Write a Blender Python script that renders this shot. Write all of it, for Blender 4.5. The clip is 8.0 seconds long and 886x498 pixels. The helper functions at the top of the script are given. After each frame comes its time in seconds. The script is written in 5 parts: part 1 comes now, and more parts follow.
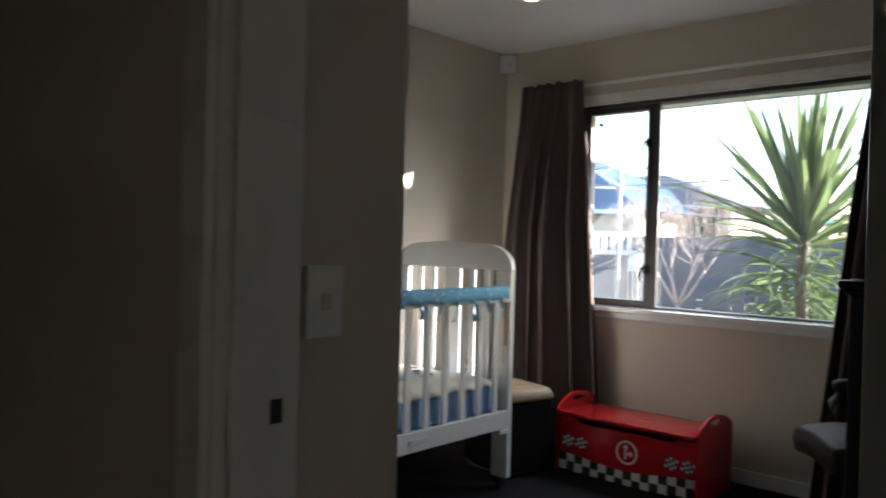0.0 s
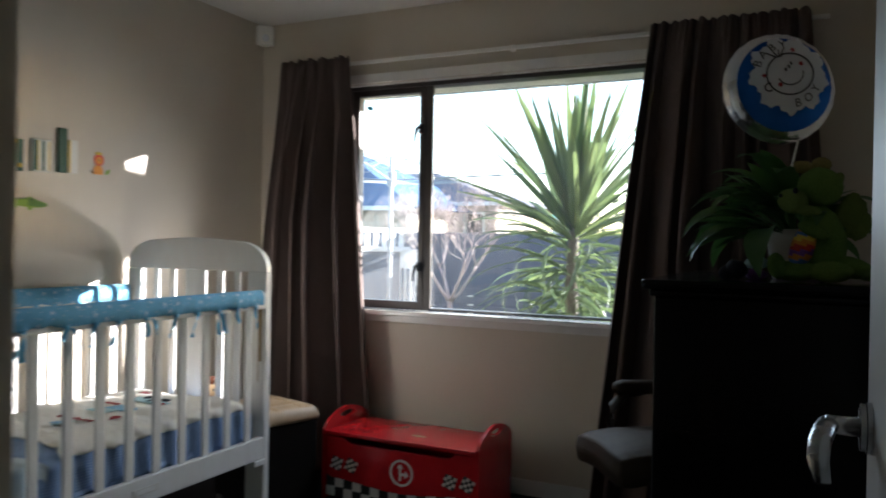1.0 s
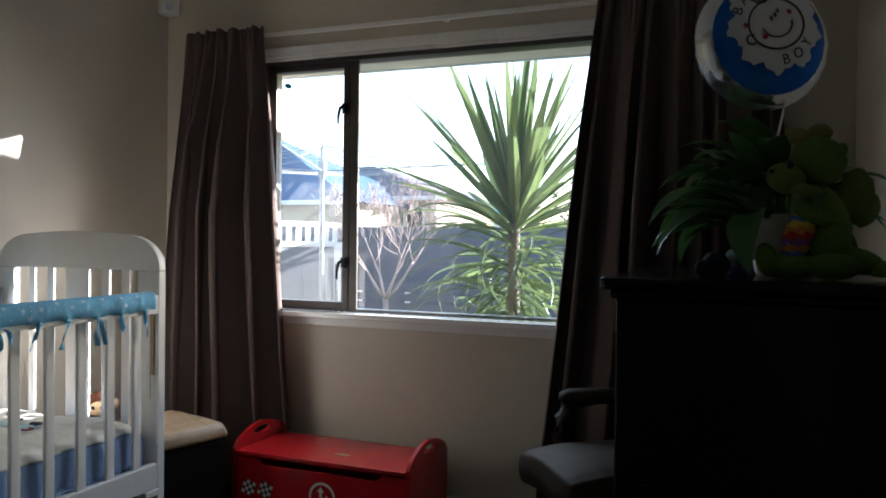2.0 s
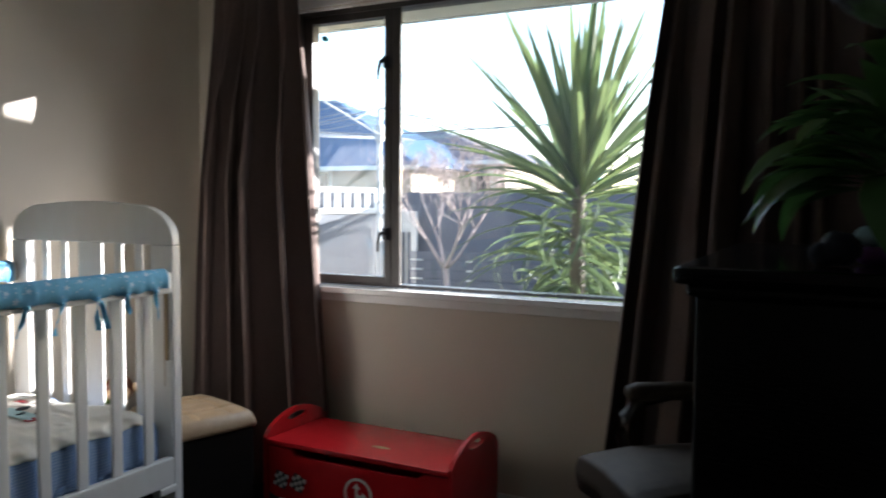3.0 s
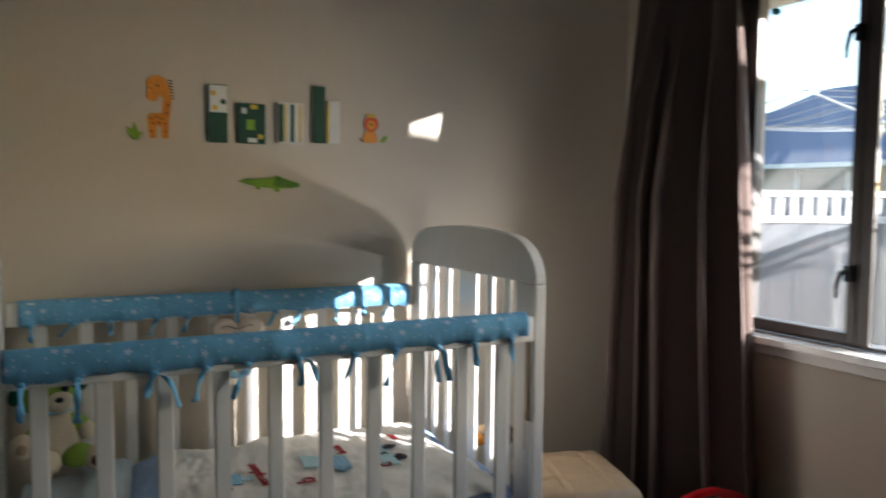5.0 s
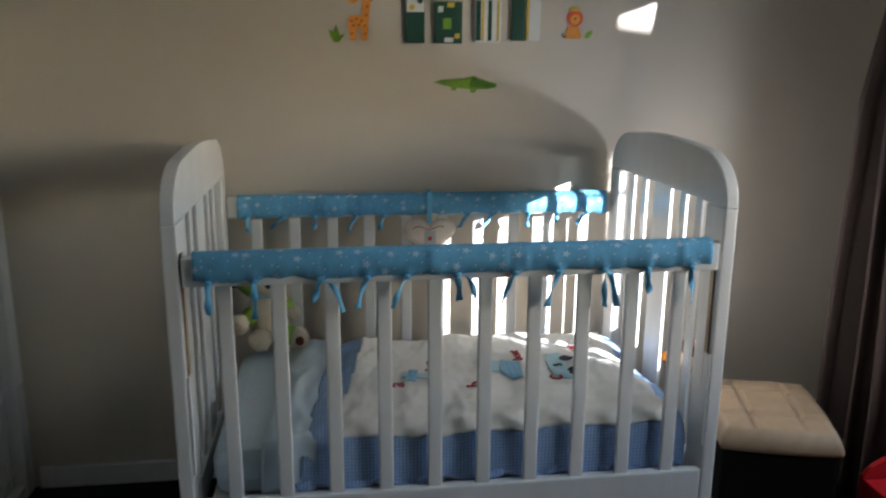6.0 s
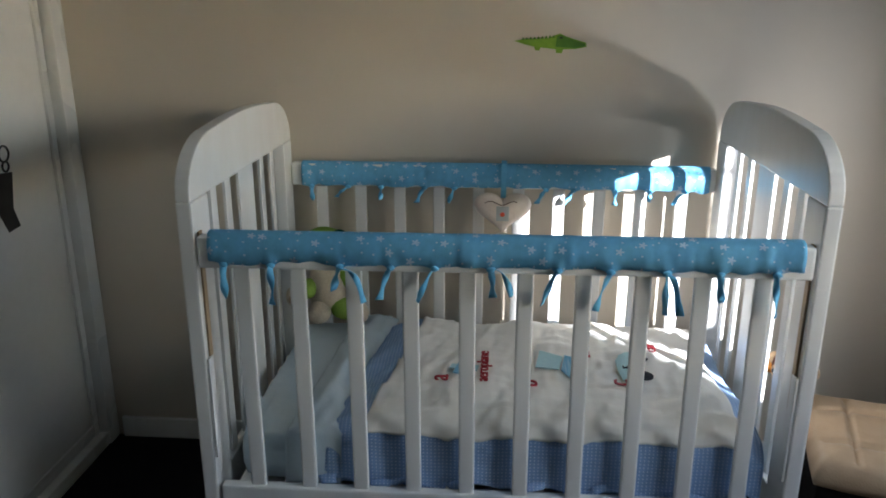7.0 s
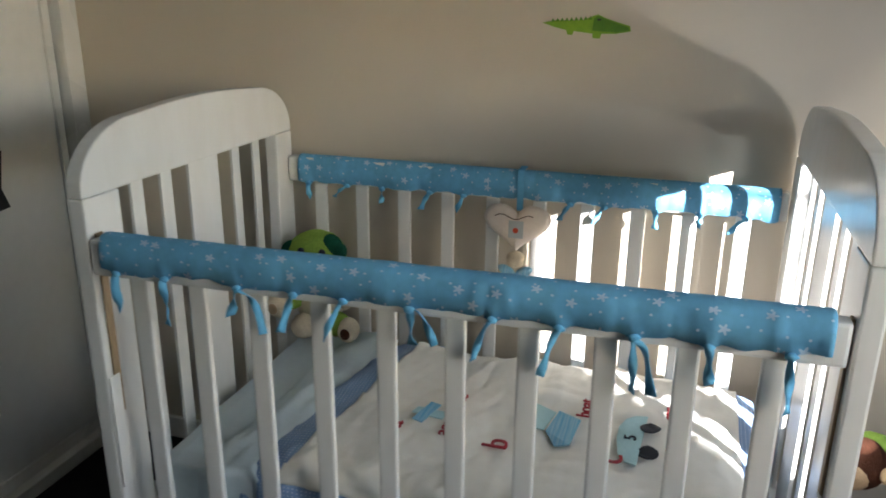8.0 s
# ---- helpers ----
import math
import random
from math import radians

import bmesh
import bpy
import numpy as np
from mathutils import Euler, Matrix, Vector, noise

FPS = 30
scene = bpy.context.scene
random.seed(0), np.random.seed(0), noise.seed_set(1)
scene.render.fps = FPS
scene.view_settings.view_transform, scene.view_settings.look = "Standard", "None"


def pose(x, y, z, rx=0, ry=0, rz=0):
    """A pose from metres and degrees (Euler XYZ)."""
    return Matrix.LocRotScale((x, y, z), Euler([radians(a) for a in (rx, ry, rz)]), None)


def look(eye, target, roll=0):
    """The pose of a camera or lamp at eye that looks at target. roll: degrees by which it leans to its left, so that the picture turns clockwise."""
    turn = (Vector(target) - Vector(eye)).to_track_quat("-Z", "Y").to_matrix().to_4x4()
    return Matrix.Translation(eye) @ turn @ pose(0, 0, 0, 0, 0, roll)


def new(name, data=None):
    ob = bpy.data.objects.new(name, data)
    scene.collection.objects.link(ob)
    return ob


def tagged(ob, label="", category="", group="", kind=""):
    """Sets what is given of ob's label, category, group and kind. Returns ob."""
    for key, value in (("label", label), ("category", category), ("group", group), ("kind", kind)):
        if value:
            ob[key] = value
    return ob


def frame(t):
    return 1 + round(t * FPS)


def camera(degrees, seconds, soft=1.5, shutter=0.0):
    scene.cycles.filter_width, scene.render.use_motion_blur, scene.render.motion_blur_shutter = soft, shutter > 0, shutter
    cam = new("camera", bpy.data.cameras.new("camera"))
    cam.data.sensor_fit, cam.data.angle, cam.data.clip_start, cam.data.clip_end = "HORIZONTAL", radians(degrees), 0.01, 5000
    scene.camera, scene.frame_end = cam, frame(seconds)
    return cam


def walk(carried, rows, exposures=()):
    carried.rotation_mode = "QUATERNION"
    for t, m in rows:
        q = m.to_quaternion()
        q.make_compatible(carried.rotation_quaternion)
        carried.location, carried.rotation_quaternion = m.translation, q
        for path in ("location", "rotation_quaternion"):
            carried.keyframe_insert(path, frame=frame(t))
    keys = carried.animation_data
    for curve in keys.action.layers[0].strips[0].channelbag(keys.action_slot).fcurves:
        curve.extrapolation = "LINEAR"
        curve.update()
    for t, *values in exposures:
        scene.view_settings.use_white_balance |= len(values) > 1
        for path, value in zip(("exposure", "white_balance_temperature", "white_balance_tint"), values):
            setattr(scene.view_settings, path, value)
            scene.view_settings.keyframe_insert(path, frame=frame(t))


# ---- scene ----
cam = camera(59.2, 8.0, 1.7, 0.4)
PATH = [
    (0, (0.265, 0.053, 1.209), (-1.084, 1.53, 1.19), 1.5),
    (0.5, (0.116, 0.268, 1.196), (-1.005, 1.924, 1.182), 1.2),
    (1, (0.007, 0.511, 1.205), (-0.866, 2.31, 1.192), 1.0),
    (1.5, (-0.064, 0.727, 1.216), (-0.803, 2.586, 1.195), 0.6),
    (1.7, (-0.083, 0.794, 1.207), (-0.818, 2.654, 1.186), 0.7),
    (2.8, (-0.161, 1.203, 1.19), (-0.97, 3.031, 1.111), 0.5),
    (3, (-0.173, 1.277, 1.212), (-1.074, 3.059, 1.097), 0.4),
    (3.5, (-0.215, 1.445, 1.239), (-1.4, 3.051, 1.103), 0.7),
    (4, (-0.279, 1.63, 1.229), (-1.708, 3.023, 1.104), 0.7),
    (4.5, (-0.32, 1.806, 1.239), (-1.939, 2.974, 1.124), 0.5),
    (5, (-0.343, 1.945, 1.306), (-2.12, 2.851, 1.17), 0.6),
    (5.2, (-0.338, 2.019, 1.326), (-2.194, 2.749, 1.187), 0.3),
    (6.3, (-0.344, 2.235, 1.424), (-2.264, 2.369, 0.882), 0.2),
    (6.5, (-0.378, 2.288, 1.434), (-2.298, 2.339, 0.876), 0.1),
    (7, (-0.544, 2.463, 1.444), (-2.448, 2.322, 0.848), 0.1),
    (7.5, (-0.75, 2.646, 1.45), (-2.62, 2.296, 0.833), 0.5),
    (8, (-0.957, 2.831, 1.415), (-2.776, 2.285, 0.788), 0.6),
]
EXPOSURES = [(0, 2.82, 6150, 12), (1.5, 2.70, 5950, 12), (3.5, 2.50, 6050, 13), (5, 2.30, 6200, 13), (6.5, 2.55, 5550, 11), (7, 2.57, 5650, 11), (8, 2.74, 5950, 11)]
walk(cam, [(t, look(eye, target, roll)) for t, eye, target, roll in PATH], EXPOSURES)

# ---- world, sun, exposure ----
SUN_WAY = Vector((-0.95, -1.0, -0.352)).normalized()   # the way the sunlight travels
world = bpy.data.worlds.new("sky")
scene.world = world
world.use_nodes = True
wn = world.node_tree
sky = wn.nodes.new("ShaderNodeTexSky")
sky.sky_type = "NISHITA"
sky.sun_disc = False
sky.sun_elevation = math.asin(-SUN_WAY.z)
sky.sun_rotation = math.atan2(-SUN_WAY.x, -SUN_WAY.y)
sky.air_density, sky.dust_density, sky.ozone_density = 1.0, 1.2, 1.0
bg = wn.nodes["Background"]
bg.inputs["Strength"].default_value = 0.15
wn.links.new(sky.outputs["Color"], bg.inputs["Color"])
sun_data = bpy.data.lights.new("sun", "SUN")
sun_data.energy, sun_data.angle, sun_data.color = 5.0, radians(0.6), (1.0, 0.95, 0.88)
sun = new("sun", sun_data)
sun.rotation_mode = "QUATERNION"
sun.rotation_quaternion = SUN_WAY.to_track_quat("-Z", "Y")
sun.location = (6, 12, 6)
# the sky's light in the window opening, from under the eave
win_data = bpy.data.lights.new("window_sky", "AREA")
win_data.shape, win_data.size, win_data.size_y = "RECTANGLE", 1.7, 0.5
win_data.energy, win_data.color, win_data.spread = 2.5, (0.80, 0.91, 1.0), radians(158)
win_lamp = new("window_sky", win_data)
win_lamp.matrix_basis = look((-1.36, 4.42, 1.54), (-1.34, 3.80, 0.84))
# added area lamp standing in for the low sun's bounce off the glossy sill
sill_data = bpy.data.lights.new("sill_bounce_lamp", "AREA")
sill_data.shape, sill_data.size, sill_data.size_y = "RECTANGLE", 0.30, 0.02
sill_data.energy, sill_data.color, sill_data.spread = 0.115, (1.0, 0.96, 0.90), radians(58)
sill_lamp = new("sill_bounce_lamp", sill_data)
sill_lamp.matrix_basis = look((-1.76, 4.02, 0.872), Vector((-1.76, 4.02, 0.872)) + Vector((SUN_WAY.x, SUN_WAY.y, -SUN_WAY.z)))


# ---- helpers of this scene ----
def mat(name, color, rough=0.6, color2=None, scale=30.0, mix=0.5, bump=0.0, bump_scale=120.0, metal=0.0, spec=0.5, stretch=(1, 1, 1), coat=0.0, detail=4.0):
    """A procedural surface: two tones mixed by coarse and fine noise, roughness wear and fine relief."""
    m = bpy.data.materials.new(name)
    m.use_nodes = True
    n, l = m.node_tree.nodes, m.node_tree.links
    b = n["Principled BSDF"]
    b.inputs["Roughness"].default_value = rough
    b.inputs["Metallic"].default_value = metal
    b.inputs["Specular IOR Level"].default_value = spec
    b.inputs["Coat Weight"].default_value = coat
    tc = n.new("ShaderNodeTexCoord")
    mp = n.new("ShaderNodeMapping")
    mp.inputs["Scale"].default_value = stretch
    l.new(tc.outputs["Object"], mp.inputs["Vector"])
    big = n.new("ShaderNodeTexNoise")
    big.inputs["Scale"].default_value, big.inputs["Detail"].default_value = scale * 0.12, 3
    fine = n.new("ShaderNodeTexNoise")
    fine.inputs["Scale"].default_value, fine.inputs["Detail"].default_value = scale, detail
    for t in (big, fine):
        l.new(mp.outputs["Vector"], t.inputs["Vector"])
    add = n.new("ShaderNodeMix")
    add.data_type = "FLOAT"
    add.inputs["Factor"].default_value = mix
    l.new(big.outputs["Fac"], add.inputs["A"])
    l.new(fine.outputs["Fac"], add.inputs["B"])
    ramp = n.new("ShaderNodeValToRGB")
    ramp.color_ramp.elements[0].position, ramp.color_ramp.elements[1].position = 0.35, 0.65
    c2 = color2 or tuple(c * 0.86 for c in color)
    ramp.color_ramp.elements[0].color, ramp.color_ramp.elements[1].color = (*c2, 1), (*color, 1)
    l.new(add.outputs["Result"], ramp.inputs["Fac"])
    l.new(ramp.outputs["Color"], b.inputs["Base Color"])
    rr = n.new("ShaderNodeMapRange")
    rr.inputs["To Min"].default_value, rr.inputs["To Max"].default_value = max(0.02, rough - 0.07), min(1, rough + 0.07)
    l.new(big.outputs["Fac"], rr.inputs["Value"])
    l.new(rr.outputs["Result"], b.inputs["Roughness"])
    if bump:
        bn = n.new("ShaderNodeTexNoise")
        bn.inputs["Scale"].default_value, bn.inputs["Detail"].default_value = bump_scale, 5
        l.new(mp.outputs["Vector"], bn.inputs["Vector"])
        bp = n.new("ShaderNodeBump")
        bp.inputs["Strength"].default_value, bp.inputs["Distance"].default_value = bump, 0.004
        l.new(bn.outputs["Fac"], bp.inputs["Height"])
        l.new(bp.outputs["Normal"], b.inputs["Normal"])
    return m


def math_node(n, l, op, a, b=None):
    k = n.new("ShaderNodeMath")
    k.operation = op
    for i, v in enumerate((a, b)):
        if v is None:
            continue
        if isinstance(v, (int, float)):
            k.inputs[i].default_value = v
        else:
            l.new(v, k.inputs[i])
    return k.outputs[0]


def printed(name, base, ink, cell, size, star=0.0, extra=0.0, rough=0.85, jitter=0.6):
    """Cloth printed with stars or dots: one to a cell of that many metres."""
    m = mat(name, base, rough, tuple(c * 0.8 for c in base), 60, 0.5, 0.25, 700)
    n, l = m.node_tree.nodes, m.node_tree.links
    b = n["Principled BSDF"]
    tc = n.new("ShaderNodeTexCoord")
    sep = n.new("ShaderNodeSeparateXYZ")
    l.new(tc.outputs["Object"], sep.inputs[0])
    v = math_node(n, l, "SUBTRACT", sep.outputs["Z"], sep.outputs["X"])
    com = n.new("ShaderNodeCombineXYZ")
    l.new(math_node(n, l, "DIVIDE", sep.outputs["Y"], cell), com.inputs[0])
    l.new(math_node(n, l, "DIVIDE", v, cell), com.inputs[1])
    old = b.inputs["Base Color"].links[0].from_socket
    fac = None
    for k, (mult, rad, pts) in enumerate(((1.0, size, star), (1.9, size * 0.34, 0.0))[:2 if extra else 1]):
        vo = n.new("ShaderNodeTexVoronoi")
        vo.voronoi_dimensions = "2D"
        vo.inputs["Scale"].default_value = mult
        vo.inputs["Randomness"].default_value = jitter
        l.new(com.outputs[0], vo.inputs["Vector"])
        sub = n.new("ShaderNodeVectorMath")
        sub.operation = "SUBTRACT"
        l.new(com.outputs[0], sub.inputs[0])
        l.new(vo.outputs["Position"], sub.inputs[1])
        s2 = n.new("ShaderNodeSeparateXYZ")
        l.new(sub.outputs[0], s2.inputs[0])
        r = math_node(n, l, "SQRT", math_node(n, l, "ADD", math_node(n, l, "MULTIPLY", s2.outputs[0], s2.outputs[0]), math_node(n, l, "MULTIPLY", s2.outputs[1], s2.outputs[1])))
        lim = rad / cell
        if pts:
            ang = math_node(n, l, "ARCTAN2", s2.outputs[1], s2.outputs[0])
            wob = math_node(n, l, "COSINE", math_node(n, l, "MULTIPLY", ang, 5.0))
            lim = math_node(n, l, "MULTIPLY", math_node(n, l, "ADD", math_node(n, l, "MULTIPLY", wob, pts), 1.0), lim)
        else:
            lim = math_node(n, l, "ADD", lim, 0.0)
        hit = math_node(n, l, "LESS_THAN", r, lim)
        fac = hit if fac is None else math_node(n, l, "MAXIMUM", fac, hit)
    mx = n.new("ShaderNodeMix")
    mx.data_type = "RGBA"
    l.new(fac, mx.inputs["Factor"])
    l.new(old, mx.inputs["A"])
    mx.inputs["B"].default_value = (*ink, 1)
    l.new(mx.outputs["Result"], b.inputs["Base Color"])
    return m


def leafy(name, color, color2, glow=0.35):
    """A leaf that lets some light through; each leaf takes its own tone."""
    m = bpy.data.materials.new(name)
    m.use_nodes = True
    n, l = m.node_tree.nodes, m.node_tree.links
    b = n["Principled BSDF"]
    b.inputs["Roughness"].default_value = 0.42
    oi = n.new("ShaderNodeObjectInfo")
    tc = n.new("ShaderNodeTexCoord")
    no = n.new("ShaderNodeTexNoise")
    no.inputs["Scale"].default_value = 9
    l.new(tc.outputs["Object"], no.inputs["Vector"])
    f = math_node(n, l, "ADD", math_node(n, l, "MULTIPLY", oi.outputs["Random"], 0.6), math_node(n, l, "MULTIPLY", no.outputs["Fac"], 0.4))
    ramp = n.new("ShaderNodeValToRGB")
    ramp.color_ramp.elements[0].color, ramp.color_ramp.elements[1].color = (*color2, 1), (*color, 1)
    l.new(f, ramp.inputs["Fac"])
    l.new(ramp.outputs["Color"], b.inputs["Base Color"])
    tr = n.new("ShaderNodeBsdfTranslucent")
    l.new(ramp.outputs["Color"], tr.inputs["Color"])
    ms = n.new("ShaderNodeMixShader")
    ms.inputs[0].default_value = glow
    l.new(b.outputs[0], ms.inputs[1])
    l.new(tr.outputs[0], ms.inputs[2])
    l.new(ms.outputs[0], n["Material Output"].inputs["Surface"])
    return m


def thing(name, at, label, category, group="", kind=""):
    e = new(name)
    e.location = at
    e.empty_display_size = 0.1
    return tagged(e, label, category, group, kind)


def finish(name, bm, material, smooth=False):
    me = bpy.data.meshes.new(name)
    bmesh.ops.recalc_face_normals(bm, faces=bm.faces)
    if smooth:
        for f in bm.faces:
            f.smooth = True
    bm.to_mesh(me)
    bm.free()
    for m in material if isinstance(material, (list, tuple)) else (material,):
        me.materials.append(m)
    return me


def under(ob, parent):
    ob.parent = parent
    if parent.parent is None:
        ob.matrix_parent_inverse = parent.matrix_basis.inverted()
    return ob


def part(name, bm, material, parent, label="", smooth=False):
    """One mesh, built in world places, under a thing or a part."""
    ob = new(name, finish(name, bm, material, smooth))
    under(ob, parent)
    return tagged(ob, label)


def piece(name, me, m, parent):
    """An alike piece on shared mesh data, at the pose m."""
    ob = new(name, me)
    under(ob, parent)
    ob.matrix_basis = m
    return ob


def solid(name, bm, material, label, category, kind="", smooth=False, group=""):
    return tagged(new(name, finish(name, bm, material, smooth)), label, category, group, kind)


def box(bm, x0, x1, y0, y1, z0, z1, bevel=0.0, seg=2):
    r = bmesh.ops.create_cube(bm, size=1.0)
    vs = r["verts"]
    bmesh.ops.transform(bm, matrix=Matrix.Translation(((x0 + x1) / 2, (y0 + y1) / 2, (z0 + z1) / 2)) @ Matrix.Diagonal((abs(x1 - x0), abs(y1 - y0), abs(z1 - z0), 1)), verts=vs)
    if bevel:
        es = list({e for v in vs for e in v.link_edges})
        bmesh.ops.bevel(bm, geom=es, offset=bevel, segments=seg, affect="EDGES", profile=0.6)
    return bm


def boxes(*dims, bevel=0.0):
    bm = bmesh.new()
    for d in dims:
        box(bm, *d, bevel=bevel)
    return bm


def prism(pts, way, bevel=0.0):
    """A flat outline, given as 3D points, pushed along way."""
    bm = bmesh.new()
    f = bm.faces.new([bm.verts.new(p) for p in pts])
    r = bmesh.ops.extrude_face_region(bm, geom=[f])
    bmesh.ops.translate(bm, vec=way, verts=[v for v in r["geom"] if isinstance(v, bmesh.types.BMVert)])
    if bevel:
        bmesh.ops.bevel(bm, geom=bm.edges[:], offset=bevel, segments=2, affect="EDGES", profile=0.6)
    return bm


def tube(bm, pts, radii, seg=8, flat=1.0):
    """A tapered tube along points."""
    pts = [Vector(p) for p in pts]
    rings = []
    for i, p in enumerate(pts):
        d = (pts[min(i + 1, len(pts) - 1)] - pts[max(i - 1, 0)]).normalized()
        a = d.cross(Vector((0, 0, 1)))
        a = a.normalized() if a.length > 0.05 else Vector((1, 0, 0))
        b = d.cross(a).normalized()
        r = radii[i] if isinstance(radii, (list, tuple)) else radii
        rings.append([bm.verts.new(p + a * r * math.cos(2 * math.pi * k / seg) + b * r * flat * math.sin(2 * math.pi * k / seg)) for k in range(seg)])
    for r0, r1 in zip(rings, rings[1:]):
        for k in range(seg):
            bm.faces.new((r0[k], r0[(k + 1) % seg], r1[(k + 1) % seg], r1[k]))
    bm.faces.new(rings[0])
    bm.faces.new(rings[-1][::-1])
    return bm


def blob(bm, at, size, turn=(0, 0, 0), index=0, seg=14, lump=0.0):
    """A rounded body, one of the stuffed parts of a soft toy."""
    r = bmesh.ops.create_uvsphere(bm, u_segments=seg, v_segments=max(6, seg * 2 // 3), radius=1.0)
    if lump:
        for v in r["verts"]:
            v.co *= 1 + lump * noise.noise(v.co * 1.7 + Vector(at) * 9)
    bmesh.ops.transform(bm, matrix=pose(*at, *turn) @ Matrix.Diagonal((*size, 1)), verts=r["verts"])
    for f in {f for v in r["verts"] for f in v.link_faces}:
        f.material_index = index
        f.smooth = True
    return bm


def disc_pts(c, r, n, axis, a0=0.0, a1=360.0, ry=None):
    out = []
    for k in range(n):
        a = radians(a0 + (a1 - a0) * k / (n if a1 - a0 >= 360 else n - 1))
        u, v = r * math.cos(a), (ry or r) * math.sin(a)
        out.append({"x": (c[0], c[1] + u, c[2] + v), "y": (c[0] + u, c[1], c[2] + v), "z": (c[0] + u, c[1] + v, c[2])}[axis])
    return out


def lettering(name, text, m, size, material, parent, depth=0.0015):
    """Raised or stitched writing in the built-in font, as a mesh."""
    cu = bpy.data.curves.new(name, "FONT")
    cu.body, cu.size, cu.extrude, cu.align_x, cu.align_y = text, size, depth, "CENTER", "CENTER"
    cu.resolution_u = 3
    tmp = bpy.data.objects.new(name, cu)
    scene.collection.objects.link(tmp)
    bpy.context.view_layer.update()
    me = bpy.data.meshes.new_from_object(tmp.evaluated_get(bpy.context.evaluated_depsgraph_get()))
    bpy.data.objects.remove(tmp)
    me.name = name
    me.materials.clear()
    me.materials.append(material)
    return piece(name, me, m, parent)


# ---- materials ----
WALL = mat("wall_paint", (0.60, 0.535, 0.44), 0.55, (0.575, 0.51, 0.415), 8, 0.4, 0.10, 260)
CEIL = mat("ceiling_paint", (0.76, 0.745, 0.71), 0.7, (0.73, 0.715, 0.68), 10, 0.5, 0.08, 300)
DOORP = mat("satin_door_paint", (0.70, 0.69, 0.66), 0.36, (0.66, 0.65, 0.62), 14, 0.5, 0.04, 90, spec=0.3)
SILL = mat("gloss_sill_paint", (0.80, 0.79, 0.76), 0.20, (0.77, 0.76, 0.73), 14, 0.5, 0.0, 90, coat=0.6)
TRIM = mat("gloss_trim", (0.78, 0.765, 0.73), 0.28, (0.72, 0.70, 0.66), 14, 0.5, 0.04, 90)
CARPET = mat("carpet", (0.020, 0.018, 0.018), 0.95, (0.009, 0.008, 0.009), 240, 0.75, 0.9, 420, spec=0.1)
ALU = mat("bronze_aluminium", (0.066, 0.060, 0.056), 0.42, (0.052, 0.047, 0.044), 30, 0.5, 0.05, 400, metal=0.35)
BLACKP = mat("black_plastic", (0.02, 0.02, 0.022), 0.4, (0.012, 0.012, 0.013), 40)
WHITEW = mat("white_painted_wood", (0.80, 0.79, 0.765), 0.24, (0.74, 0.72, 0.68), 22, 0.5, 0.05, 60, stretch=(1, 1, 0.3))
RAWWOOD = mat("worn_bare_wood", (0.42, 0.30, 0.17), 0.6, (0.26, 0.18, 0.10), 60, 0.6, 0.2, 80, stretch=(4, 4, 0.6))
PLASTIC = mat("white_plastic", (0.82, 0.80, 0.76), 0.35, (0.78, 0.76, 0.72), 30)
CHROME = mat("satin_chrome", (0.52, 0.52, 0.53), 0.28, (0.44, 0.44, 0.45), 60, metal=1.0)
CURTAIN = mat("brown_curtain", (0.128, 0.092, 0.079), 0.82, (0.094, 0.068, 0.059), 320, 0.7, 0.25, 900, spec=0.25, stretch=(1, 1, 0.4))
STARS = printed("blue_star_cloth", (0.16, 0.445, 0.70), (0.46, 0.60, 0.74), 0.058, 0.0066, 0.42, 1.0, jitter=0.8)
RIBBON = mat("blue_ribbon", (0.17, 0.48, 0.72), 0.8, (0.13, 0.41, 0.64), 80)
SHEET = mat("pale_blue_sheet", (0.62, 0.71, 0.77), 0.85, (0.56, 0.66, 0.73), 30, 0.5, 0.3, 60)
SPOT = printed("blue_dotted_cloth", (0.29, 0.43, 0.70), (0.54, 0.65, 0.83), 0.009, 0.0018, 0.0, 0.0, jitter=0.0)
CREAM = mat("cream_cotton", (0.86, 0.835, 0.78), 0.88, (0.82, 0.79, 0.725), 40, 0.5, 0.35, 45)
REDTH = mat("red_stitching", (0.42, 0.03, 0.04), 0.8, (0.33, 0.02, 0.03), 300)
BLUETH = mat("blue_applique", (0.13, 0.42, 0.66), 0.85, (0.42, 0.64, 0.76), 8, 0.8, stretch=(1, 22, 1))
MINT = mat("pale_aqua_applique", (0.50, 0.72, 0.76), 0.88, (0.42, 0.64, 0.68), 90)
NAVY = mat("navy_felt", (0.015, 0.018, 0.03), 0.9, (0.01, 0.012, 0.02), 200)
TAN = mat("tan_leather", (0.44, 0.31, 0.19), 0.45, (0.37, 0.255, 0.15), 30, 0.5, 0.25, 200)
BLACKF = mat("black_fabric", (0.010, 0.008, 0.007), 0.9, (0.007, 0.006, 0.005), 200, 0.6, 0.4, 500, spec=0.08)
RED = mat("red_gloss_paint", (0.50, 0.012, 0.016), 0.25, (0.42, 0.008, 0.012), 16, 0.5, 0.04, 60, coat=0.3)
BLACKPT = mat("black_print", (0.012, 0.012, 0.012), 0.4, (0.02, 0.02, 0.02), 40)
WHITEPT = mat("white_print", (0.72, 0.69, 0.64), 0.4, (0.64, 0.61, 0.56), 30)
ESPRESSO = mat("espresso_wood", (0.006, 0.0045, 0.004), 0.16, (0.003, 0.0025, 0.0025), 20, 0.5, 0.1, 60, stretch=(1, 1, 6), spec=0.3)
